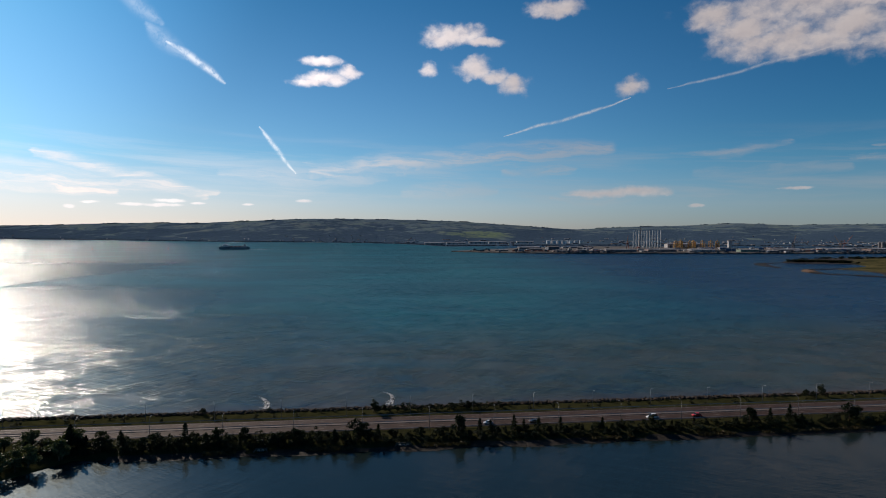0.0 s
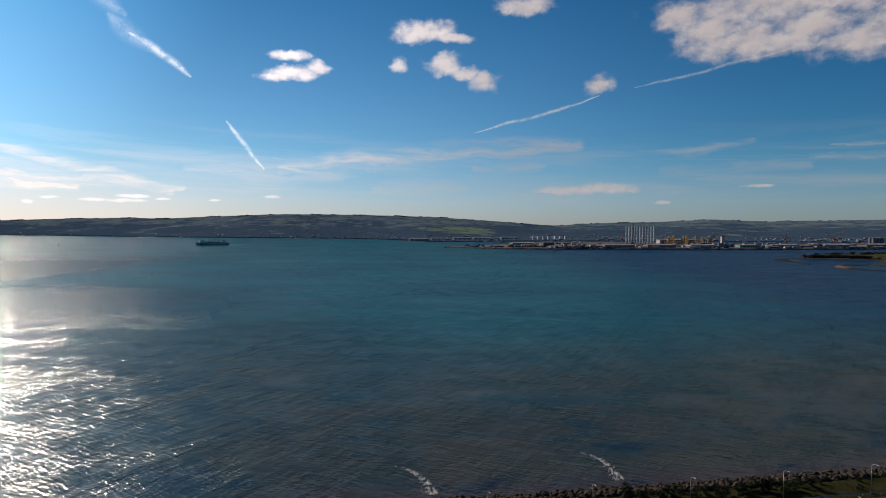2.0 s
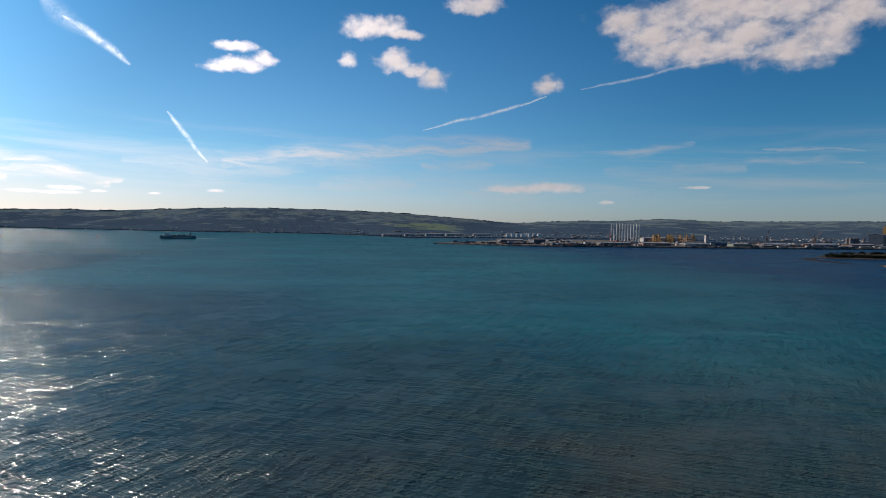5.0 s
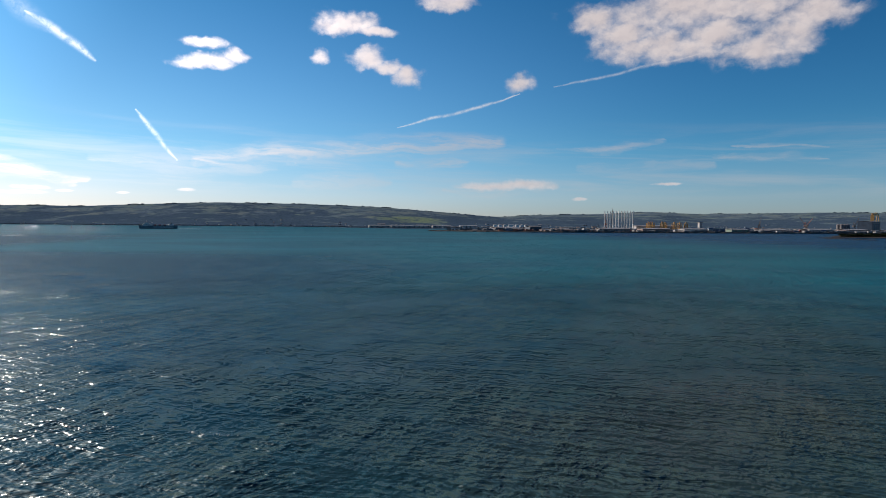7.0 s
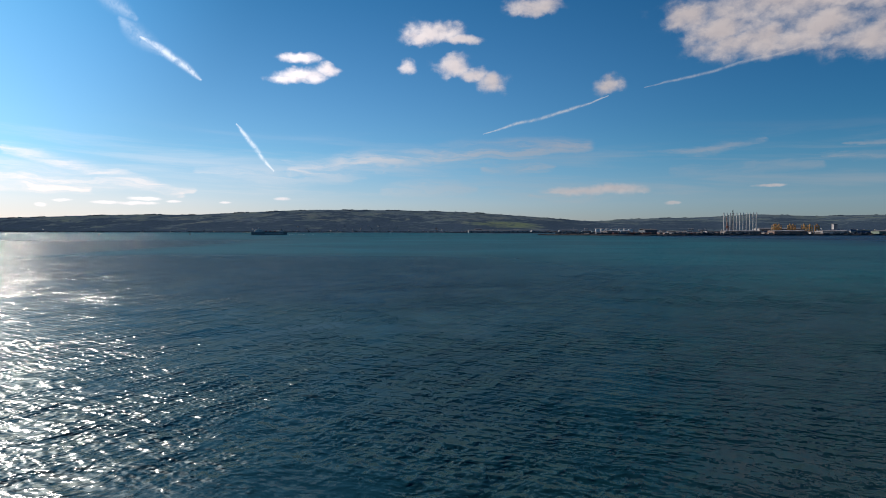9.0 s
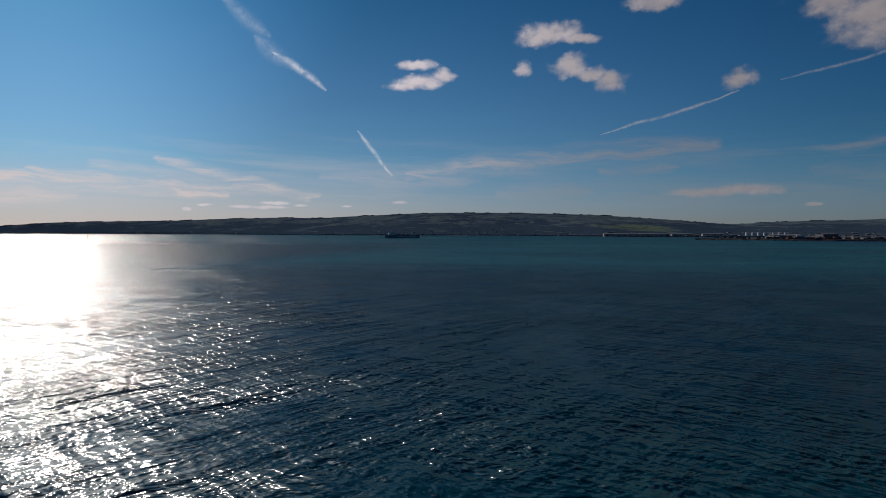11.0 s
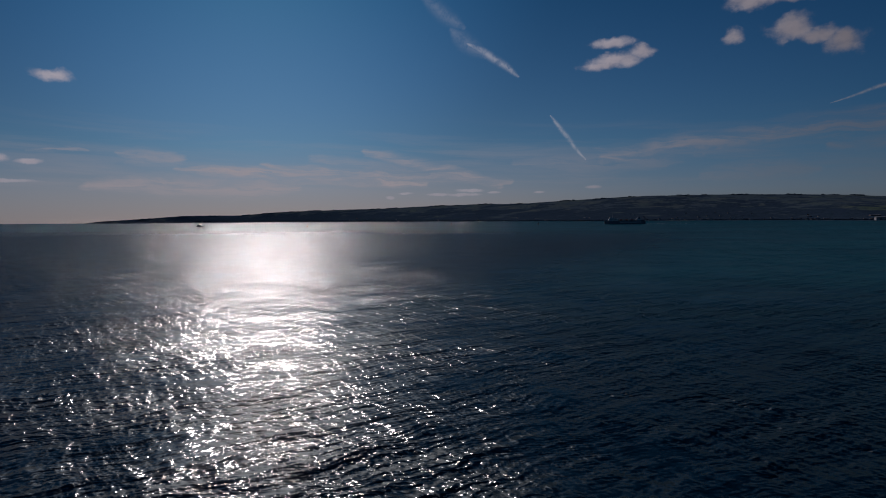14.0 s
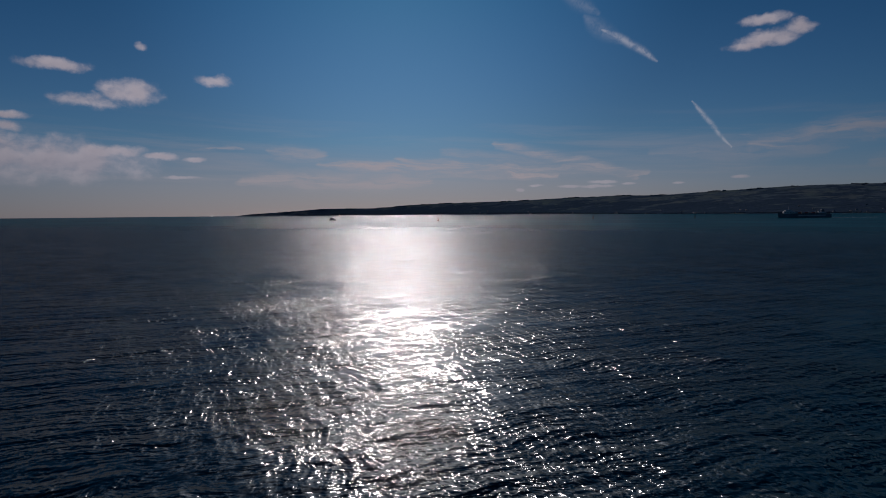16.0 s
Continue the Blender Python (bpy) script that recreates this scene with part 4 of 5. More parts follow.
def car(paint, label, length=2.2, high=0.74):
    c = thing("car", label, "car", "cars on the road")
    k = length / 2.2
    bm = BM()
    sweep(bm, [(-1.1 * k, 0.14), (-1.1 * k, 0.34), (-1.02 * k, 0.42), (-0.5 * k, 0.46), (0.62 * k, 0.46), (1.05 * k, 0.38), (1.1 * k, 0.28), (1.08 * k, 0.14)], 0.88)
    bmesh.ops.bevel(bm, geom=list(bm.edges), offset=0.025, segments=1, affect="EDGES")
    bmesh.ops.transform(bm, matrix=pose(0, 0, 0, 0, 0, -90), verts=bm.verts)
    part("body", bm, M[paint], c)
    bm = BM()
    sweep(bm, [(-0.92 * k, 0.44), (-0.62 * k, high - 0.03), (0.18 * k, high - 0.03), (0.58 * k, 0.44)], 0.76)
    bmesh.ops.transform(bm, matrix=pose(0, 0, 0, 0, 0, -90), verts=bm.verts)
    part("windows", bm, M["glass"], c, "dark tinted window band")
    bm = BM()
    box(bm, -0.22 * k, 0, high - 0.015, 0.86 * k, 0.72, 0.045, bevel=0.015)
    part("roof", bm, M[paint], c)
    for x in (-0.7 * k, 0.68 * k):
        for y in (-0.4, 0.4):
            bm = BM()
            tube(bm, (x, y - 0.05, 0.155), (x, y + 0.05, 0.155), 0.155, 0.155, 14)
            wheel = part("wheel", bm, M["tyre"], c)
            bm = BM()
            s = 1 if y > 0 else -1
            tube(bm, (x, y + 0.045 * s, 0.155), (x, y + 0.06 * s, 0.155), 0.09, 0.08, 10)
            part("rim", bm, M["steel"], wheel)
    for y in (-0.3, 0.3):
        bm = BM()
        box(bm, 1.07 * k, y, 0.34, 0.05, 0.16, 0.07, bevel=0.012)
        part("headlight", bm, M["lamp_head"], c)
        bm = BM()
        box(bm, -1.09 * k, y, 0.36, 0.04, 0.14, 0.07, bevel=0.012)
        part("tail_light", bm, M["car_red"], c)
    return c


def build_cars():
    z = ROAD_Z + 0.045
    for paint, label, u, v, turn, length, high in (
            ("car_silver", "silver hatchback driving on the near carriageway", 9.5, -3.2, 180, 2.1, 0.76), ("car_dark", "dark brown saloon driving on the near carriageway", 19.5, -3.3, 180, 2.2, 0.72),
            ("car_white", "white van driving on the near carriageway", 46.5, -3.2, 180, 2.7, 1.0), ("car_red", "small red hatchback driving on the near carriageway", 57.0, -3.0, 180, 2.1, 0.75)):
        car(paint, label, length, high).matrix_world = cw_pose(u, v, z, turn)


def build_culverts():
    for u, n, label in ((-9.2, 3, "concrete culvert with three round pipes"), (-36.5, 2, "concrete culvert with two round pipes")):
        cul = thing("culvert", label, "culvert", "culverts under the road", cw_pose(u, -12.4, 0.0))
        bm = BM()
        box(bm, 0, 0.35, 0.32, 0.75 * n + 0.8, 0.35, 0.85, bevel=0.04)
        part("headwall", bm, M["concrete"], cul)
        for s in (-1, 1):
            bm = BM()
            box(bm, s * (0.375 * n + 0.42), -0.15, 0.2, 0.18, 0.9, 0.6, rz=s * 18, bevel=0.04)
            part("wing_wall", bm, M["concrete"], cul)
        for i in range(n):
            x = (i - (n - 1) / 2) * 0.75
            bm = BM()
            tube(bm, (x, 0.3, 0.34), (x, -0.3, 0.32), 0.26, 0.26, 18)
            pipe = part("pipe", bm, M["pipe"], cul, "pale concrete pipe end")
            # dark disc on the closed pipe end paints the shade of a hollow
            bm = BM()
            tube(bm, (x, -0.27, 0.31), (x, -0.306, 0.31), 0.2, 0.2, 18)
            part("bore", bm, M["dark"], pipe, "dark pipe mouth")


def build_outfall_foam():
    """Curved tails of foam that run seaward from the two outfalls, thick at the shore and thinning out."""
    rand = np.random.default_rng(5)
    for root, bend, tip in (((-41.5, 147.0), (-44.2, 154.4), (-48.8, 158.1)), ((-12.4, 150.9), (-12.9, 158.7), (-16.5, 163.3))):
        # the curve passes through the bend half-way
        hold = [2 * b - 0.5 * (a + c) for a, b, c in zip(root, bend, tip)]
        pts = []
        for q in rand.beta(0.9, 1.6, 1100):
            x, y = [(1 - q) ** 2 * a + 2 * q * (1 - q) * b + q * q * c for a, b, c in zip(root, hold, tip)]
            side = rand.normal(0.0, 0.22) - abs(rand.normal(0.0, 0.75)) * (1 - q) ** 1.5
            if noise.noise(Vector((q * 16, side * 1.4, x))) < q * 0.45 - 0.28:
                continue
            pts.append((x + side * 0.9, y + side * 0.25 + rand.normal(0, 0.12), abs(rand.normal(0, 0.16)) * (1 - q) ** 2))
        v, f = leaf_quads(np.array(pts), 0.062, rand)
        v[:, 2] = np.clip(v[:, 2], 0.004, 0.6)
        tagged(quads_object("outfall_foam", v, f, M["foam"]), "curved tail of white foam running seaward from an outfall", "foam", kind="stuff")


FOAM_LINES = [(-173.2, 226.5, -169.4, 225.0), (-169.4, 225.0, -165.5, 223.0), (-161.0, 221.8, -157.6, 220.2), (-293.7, 388.4, -285.9, 381.2), (-262.0, 352.0, -256.0, 347.5)]


def build_foam_lines():
    """Short drifting lines of foam flecks on the open water."""
    rand = np.random.default_rng(15)
    for x0, y0, x1, y1 in FOAM_LINES:
        n = int(math.hypot(x1 - x0, y1 - y0) * 10)
        k = np.sort(rand.uniform(0, 1, n))
        wave = np.array([noise.noise(Vector((q * 9, x0, 0))) for q in k]) * 0.7
        pts = np.stack([x0 + (x1 - x0) * k + rand.normal(0, 0.10, n), y0 + (y1 - y0) * k + wave + rand.normal(0, 0.10, n), np.full(n, 0.02)], 1)
        pts = pts[np.array([noise.noise(Vector((q * 14, y0, 3))) > -0.05 for q in k])]
        v, f = leaf_quads(pts, 0.055, rand)
        v[:, 2] = np.clip(v[:, 2], 0.006, 0.05)
        tagged(quads_object("foam_line", v, f, M["foam"]), "thin broken line of white foam flecks on the water", "foam", kind="stuff")


# ---- vessels and marks ----
def build_ferry():
    ship = thing("ferry", "long dark-hulled cargo ferry with white superstructure under way", "ferry", m=pose(-489, 1458, 0, 0, 0, 180 + 20.7))
    # hull: bow at +x, sections from stern to bow
    bm = BM()
    secs = []
    for x, half, keel in ((-33, 4.6, -1.0), (-30, 4.9, -2.0), (-10, 5.0, -2.5), (14, 5.0, -2.5), (25, 3.9, -2.3), (31, 1.9, -1.6), (34.5, 0.25, 1.0)):
        top = 5.2 if x < 16 else 5.2 + (x - 16) * 0.09
        secs.append([bm.verts.new(p) for p in ((x, -half, top), (x, -half * 0.96, 0.5), (x, -half * 0.6, keel), (x, half * 0.6, keel), (x, half * 0.96, 0.5), (x, half, top))])
    for a, b in zip(secs, secs[1:]):
        for i in range(6):
            bm.faces.new((a[i], b[i], b[(i + 1) % 6], a[(i + 1) % 6]))
    bm.faces.new(secs[0])
    bm.faces.new(secs[-1][::-1])
    bmesh.ops.recalc_face_normals(bm, faces=bm.faces)
    part("hull", bm, M["hull"], ship)
    bm = BM()
    box(bm, -6, 0, 5.6, 50, 9.2, 0.9)
    part("weather_deck", bm, M["ship_deck"], ship)
    for s in (-1, 1):
        bm = BM()
        box(bm, -8, s * 5.02, 3.3, 36, 0.12, 1.3, bevel=0.05)
        part("side_band", bm, M["ship_white"], ship, "pale band of side openings")
    bm = BM()
    box(bm, 20.5, 0, 7.3, 15, 8.6, 3.6, bevel=0.25)
    house_ = part("forward_house", bm, M["ship_white"], ship, "white forward deckhouse")
    bm = BM()
    box(bm, 21.5, 0, 10.0, 9, 8.0, 2.0, bevel=0.2)
    bridge = part("bridge", bm, M["ship_white"], ship)
    bm = BM()
    box(bm, 26.02, 0, 10.3, 0.2, 7.4, 0.8)
    part("bridge_window", bm, M["opening"], bridge)
    for k in range(6):
        for s in (-1, 1):
            bm = BM()
            box(bm, 15.2 + k * 2.1, s * 4.31, 7.8, 1.1, 0.08, 0.8)
            part("cabin_window", bm, M["opening"], house_)
    bm = BM()
    box(bm, -22, 0, 7.0, 9, 8.4, 2.6, bevel=0.2)
    part("aft_house", bm, M["ship_white"], ship)
    for s in (-1, 1):
        bm = BM()
        box(bm, -22.5, s * 2.6, 10.0, 3.4, 1.6, 3.8, bevel=0.25, taper=0.85)
        part("funnel", bm, M["hull"], ship, "dark funnel")
    bm = BM()
    tube(bm, (21, 0, 10.5), (21, 0, 16.0), 0.22, 0.1, 8)
    tube(bm, (21, -1.6, 14.0), (21, 1.6, 14.0), 0.09, 0.09, 6)
    part("mast", bm, M["ship_white"], ship)
    bm = BM()
    tube(bm, (-32, 0, 5), (-32, 0, 11.5), 0.2, 0.12, 8)
    part("stern_post", bm, M["hull"], ship)
    rand = np.random.default_rng(4)
    for k, (x, y) in enumerate([(x, y) for x in np.arange(-15, 12, 4.4) for y in (-2.6, 2.6)]):
        bm = BM()
        box(bm, x, y, 7.1, 3.9, 1.5, 2.0 + rand.uniform(-0.3, 0.3), bevel=0.06)
        part("trailer", bm, M[("box_grey", "shed_white", "box_blue", "box_red")[k % 4]], ship)
    # wake astern
    pts = [(-36 - abs(rand.normal(0, 20)), rand.normal(0, 1.6), 0.05) for k in range(600)]
    v, f = leaf_quads(np.array(pts), 0.55, rand)
    v[:, 2] = np.clip(v[:, 2], 0.01, 0.12)
    wake = quads_object("wake_foam", v, f, M["foam"])
    wake.matrix_world = ship.matrix_world
    tagged(wake, "pale trail of foam behind the ferry", "wake", kind="stuff")


def build_tug():
    tug = thing("workboat", "small dark workboat on the glittering water", "boat", m=pose(-1210, 1200, 0, 0, 0, 178))
    bm = BM()
    prism(bm, [(-8, -2.2), (4, -2.4), (8.5, 0), (4, 2.4), (-8, 2.2)], -0.8, 1.8)
    part("hull", bm, M["hull"], tug)
    bm = BM()
    box(bm, 1.0, 0, 3.2, 5.5, 3.2, 2.8, bevel=0.2)
    part("wheelhouse", bm, M["ship_white"], tug)
    bm = BM()
    box(bm, 3.82, 0, 3.7, 0.1, 2.6, 0.8)
    part("wheelhouse_window", bm, M["opening"], tug)
    bm = BM()
    tube(bm, (0.5, 0, 4.4), (0.5, 0, 8.0), 0.14, 0.07, 8)
    part("mast", bm, M["steel"], tug)
    bm = BM()
    tube(bm, (-2.8, 0, 1.6), (-2.8, 0, 4.2), 0.6, 0.5, 12)
    part("funnel", bm, M["hull"], tug)


def build_buoys():
    buoy = thing("channel_buoy", "small dark channel buoy with a lattice top", "buoy", "channel buoys")
    bm = BM()
    tube(bm, (0, 0, -0.8), (0, 0, 1.0), 1.3, 1.2, 16)
    part("float", bm, M["buoy"], buoy)
    for k in range(4):
        a = k * math.pi / 2 + 0.4
        bm = BM()
        tube(bm, (math.cos(a), math.sin(a), 1.0), (0.22 * math.cos(a), 0.22 * math.sin(a), 4.6), 0.1, 0.08, 6)
        part("leg", bm, M["buoy"], buoy)
    bm = BM()
    tube(bm, (0, 0, 4.4), (0, 0, 5.8), 0.55, 0.08, 10)
    part("top_mark", bm, M["buoy"], buoy)
    buoy.matrix_world = pose(-636, 1437, 0)
    copy_thing(buoy, pose(-786, 1392, 0))
    copy_thing(buoy, pose(-947, 1182, 0))


def build_lighthouse():
    tower = thing("shore_light", "small white light tower on the headland shore", "lighthouse", m=pose(-3312, 3140, 0.4))
    bm = BM()
    tube(bm, (0, 0, -1), (0, 0, 10), 3.2, 2.5, 16)
    part("tower", bm, M["render"], tower)
    bm = BM()
    tube(bm, (0, 0, 10), (0, 0, 13.5), 2.2, 2.2, 14)
    part("lantern", bm, M["glass"], tower)
    bm = BM()
    tube(bm, (0, 0, 13.5), (0, 0, 15.5), 2.8, 0.3, 14)
    part("cap", bm, M["render"], tower)


# ---- harbour ----
QUAY_Z = 2.0
HARBOUR = [(18, 1318), (70, 1282), (140, 1240), (240, 1216), (400, 1224), (560, 1226), (720, 1232), (900, 1250), (1250, 1330), (1700, 1480),
           (1800, 1850), (1250, 1760), (1060, 1610), (960, 1600), (760, 1620), (650, 1760), (420, 1780), (220, 1620), (90, 1400)]


def build_harbour_land():
    bm = BM()
    prism(bm, HARBOUR, -2.0, QUAY_Z)
    tagged(mesh_object("ground_harbour", bm, M["quay"]), "flat concrete harbour ground built out into the sea", "harbour ground", kind="structure")
    # stone slope along the water
    rand = np.random.default_rng(3)
    verts, faces = [], []
    front = HARBOUR[:10]
    prev = None
    for (x0, y0), (x1, y1) in zip(front, front[1:]):
        n = max(2, int(math.hypot(x1 - x0, y1 - y0) / 6))
        for i in range(n):
            x, y = x0 + (x1 - x0) * i / n, y0 + (y1 - y0) * i / n
            row = [(x, y - 6 + rand.normal(0, 0.6), -0.6), (x, y - 3.2 + rand.normal(0, 0.5), 1.0 + rand.normal(0, 0.3)), (x, y - 0.2, 2.5 + rand.normal(0, 0.25)), (x, y + 2.5, 2.3), (x, y + 4.0, 1.9)]
            k = len(verts)
            verts += row
            if prev is not None:
                faces += [(prev + j, k + j, k + j + 1, prev + j + 1) for j in range(4)]
            prev = k
    tagged(quads_object("wall_quay", verts, faces, M["quaywall"]), "dark wet stone slope along the harbour's edge", "sea wall", kind="structure")


def shed(name, label, length, depth, high, wall, roof, doors=3, group="harbour sheds"):
    s = thing(name, label, "warehouse", group)
    bm = BM()
    box(bm, 0, 0, high / 2 - 0.3, length, depth, high + 0.6)
    body = part("wall", bm, M[wall], s)
    bm = BM()
    d = depth / 2 + 0.4
    rise = min(2.4, depth * 0.1)
    sweep(bm, [(-d, high), (-d, high + 0.3), (0, high + rise), (d, high + 0.3), (d, high), (0, high + rise - 0.35)], length + 0.8)
    part("roof", bm, M[roof], s)
    for k in range(doors):
        bm = BM()
        box(bm, (k - (doors - 1) / 2) * length / doors, -depth / 2 - 0.02, high * 0.33, min(4.0, length / doors * 0.5), 0.12, high * 0.66)
        part("door", bm, M["opening"], body)
    bm = BM()
    box(bm, 0, -depth / 2 - 0.02, high * 0.84, length * 0.9, 0.1, high * 0.1)
    part("window", bm, M["opening"], body)
    return s


def build_sheds():
    z = QUAY_Z
    marked = [
        ("long pale grey transit shed on the quay", 366, 1285, 62, 18, 4.6, 2, "shed_grey", "roof_pale"), ("pale red-brown quay shed with light roof", 452, 1290, 60, 20, 4.8, 4, "shed_pink", "roof_pale"),
        ("light grey shed with low pitched roof", 540, 1300, 50, 20, 4.6, 4, "shed_white", "roof_pale"), ("dark blue warehouse with deep roof", 246, 1400, 26, 22, 7, 12, "shed_blue", "roof_dark"),
        ("long low pale-roofed warehouse", 200, 1450, 52, 20, 4.6, 12, "shed_grey", "roof_pale"), ("pale green industrial shed", 640, 1305, 40, 18, 4.6, 6, "shed_green", "roof_pale"),
        ("wide grey storage shed", 725, 1320, 62, 22, 4.6, 6, "shed_grey", "roof_pale"), ("white flat industrial shed", 850, 1340, 66, 24, 5.0, 9, "shed_white", "roof_pale"),
        ("long tan warehouse behind the quay", 965, 1370, 76, 24, 4.8, 14, "shed_pink", "roof_pale"), ("white gabled office on the quay", 318, 1300, 12, 10, 4.6, 0, "shed_white", "roof_dark"),
        ("long white assembly hall behind the yellow foundations", 640, 1640, 105, 22, 9.5, 3, "shed_white", "roof_pale"),
        ("dark blue tall shipyard hall", 1240, 1610, 64, 34, 26, 30, "shed_blue", "roof_dark"), ("white tall mill building", 1122, 1556, 12, 11, 17, 15, "shed_white", "roof_pale")]
    for label, x, y, lx, ly, h, a, wall, roof in marked:
        shed("warehouse", label, lx, ly, h, wall, roof, doors=max(2, int(lx / 16))).matrix_world = pose(x, y, z, 0, 0, a)
    rand = np.random.default_rng(17)
    kinds = []
    for wall, roof, lx, ly, h in (("shed_grey", "roof_pale", 20, 10, 3.0), ("shed_white", "roof_pale", 13, 8, 3.0), ("shed_pink", "roof_dark", 12, 8, 2.8), ("shed_blue", "roof_pale", 22, 10, 3.2),
                                  ("shed_pink", "roof_pale", 26, 9, 2.8), ("shed_white", "roof_dark", 8, 6, 3.8)):
        kinds.append(shed("warehouse", "small industrial shed on the harbour ground", lx, ly, h, wall, roof, doors=2))
    first = set()
    n = 0
    while n < 205:
        x, y = rand.uniform(70, 1600), rand.uniform(1245, 1720)
        front = np.interp(x, [p[0] for p in HARBOUR[:10]], [p[1] for p in HARBOUR[:10]])
        rear = np.interp(x, [90, 220, 420, 650, 760, 960, 1250, 1760], [1400, 1620, 1780, 1760, 1620, 1600, 1600, 1640])
        if not front + 22 < y < rear - 20 or (430 < x < 620 and 1500 < y < 1680) or (x < 180 and y > 1330):
            continue
        n += 1
        k = int(rand.integers(6))
        m = pose(x, y, z, 0, 0, rand.normal(6, 10))
        size = rand.uniform(0.55, 1.0)
        if k in first:
            copy_thing(kinds[k], m).scale = (size, size, size)
        else:
            first.add(k)
            kinds[k].matrix_world = m
    for k in set(range(6)) - first:
        kinds[k].matrix_world = pose(700 + 40 * k, 1500, z)
    # works on the far bank
    n = 0
    while n < 80:
        a, r = rand.uniform(-40, 4.0), rand.uniform(2130, 3000)
        x, y = -r * math.sin(radians(a)), r * math.cos(radians(a))
        h = land_height(a, r)
        if r < np.interp(a, SHORE_A, SHORE_R) + 40 or h > 11:
            continue
        n += 1
        copy_thing(kinds[int(rand.choice([0, 1, 4]))], pose(x, y, h, 0, 0, rand.normal(0, 14)))


def build_tanks():
    tank = thing("storage_tank", "white cylindrical fuel storage tank", "storage tank", "storage tanks")
    bm = BM()
    tube(bm, (0, 0, -1), (0, 0, 11), 7.0, 7.0, 28)
    part("shell", bm, M["tower"], tank, smooth=False)
    bm = BM()
    tube(bm, (0, 0, 11), (0, 0, 12.3), 7.0, 0.6, 28)
    part("roof", bm, M["roof_pale"], tank)
    bm = BM()
    tube(bm, (0, 0, 10.8), (0, 0, 11.1), 7.15, 7.15, 28)
    part("rim", bm, M["steel"], tank)
    spots = [(372, 2190), (392, 2200), (412, 2212), (432, 2222), (462, 2238), (482, 2250), (503, 2262), (452, 2262), (380, 2216)]
    for i, (x, y) in enumerate(spots):
        m = pose(x, y, land_z(x, y))
        if i == 0:
            tank.matrix_world = m
        else:
            copy_thing(tank, m)
    silo = thing("grain_silo", "grey round grain silo beside the yard", "silo", "grain silos")
    bm = BM()
    tube(bm, (0, 0, -1), (0, 0, 17), 4.6, 4.6, 20)
    part("shell", bm, M["shed_grey"], silo)
    bm = BM()
    tube(bm, (0, 0, 17), (0, 0, 19), 4.7, 0.5, 20)
    part("roof", bm, M["roof_dark"], silo)
    for i in range(6):
        m = pose(1082 + 11 * (i % 3), 1526 + 11 * (i // 3) + 3 * (i % 3), QUAY_Z)
        if i == 0:
            silo.matrix_world = m
        else:
            copy_thing(silo, m)
    # single pale tower
    t = thing("concrete_tower", "pale square concrete tower in the harbour", "tower", m=pose(720, 1560, QUAY_Z))
    bm = BM()
    box(bm, 0, 0, 9, 8, 8, 20, bevel=0.2)
    part("wall", bm, M["shed_white"], t)
    bm = BM()
    box(bm, 0, 0, 19.6, 9, 9, 1.2, bevel=0.15)
    part("roof", bm, M["roof_dark"], t)


def build_turbine_towers():
    """Standing towers for wind turbines, in a row on the quay."""
    tower = thing("turbine_tower", "tall pale steel wind turbine tower standing upright on the quay", "turbine tower", "upright turbine towers")
    for k in range(3):
        bm = BM()
        z0, z1 = 1.2 + 14.6 * k, 1.2 + 14.6 * (k + 1)
        tube(bm, (0, 0, z0), (0, 0, z1), 1.30 - 0.08 * k, 1.22 - 0.08 * k, 16)
        sec = part("section", bm, M["tower"], tower, smooth=False)
        bm = BM()
        tube(bm, (0, 0, z1 - 0.18), (0, 0, z1 + 0.18), 1.36 - 0.08 * k, 1.36 - 0.08 * k, 16)
        part("flange", bm, M["steel"], sec)
    bm = BM()
    box(bm, 0, 0, 0.4, 3.4, 3.4, 1.7, bevel=0.12)
    part("footing", bm, M["concrete"], tower)
    placed = False
    for i in range(11):
        m = pose(489 + 61 * i / 10, 1594 - 25 * i / 10, QUAY_Z, 0, 0, 31 * i)
        if placed:
            copy_thing(tower, m)
        else:
            tower.matrix_world, placed = m, True
    crawler = thing("crawler_crane", "dark lattice crawler crane among the turbine towers", "crane", m=pose(500, 1580, QUAY_Z, 0, 0, 20))
    lattice(crawler, "mast", (0, 0, 2), (3, 0, 52), 2.0, "crane")
    bm = BM()
    box(bm, -2, 0, 2.0, 9, 6, 4, bevel=0.3)
    part("cab", bm, M["crane_red"], crawler)


def lattice(parent, name, a, b, width, mat, bars=9):
    """A four-sided lattice boom from a to b."""
    a, b = Vector(a), Vector(b)
    q = (b - a).to_track_quat("Z", "Y")
    bm = BM()
    corner = [q @ Vector((sx * width / 2, sy * width / 2, 0)) for sx, sy in ((-1, -1), (1, -1), (1, 1), (-1, 1))]
    for c in corner:
        tube(bm, a + c, b + c * 0.6, width * 0.09, width * 0.08, 5)
    for k in range(bars):
        p, r = a.lerp(b, k / bars), a.lerp(b, (k + 1) / bars)
        for i in range(4):
            f0, f1 = 1 - 0.4 * k / bars, 1 - 0.4 * (k + 1) / bars
            tube(bm, p + corner[i] * f0, r + corner[(i + 1) % 4] * f1, width * 0.06, width * 0.06, 4)
    return part(name, bm, M[mat], parent)


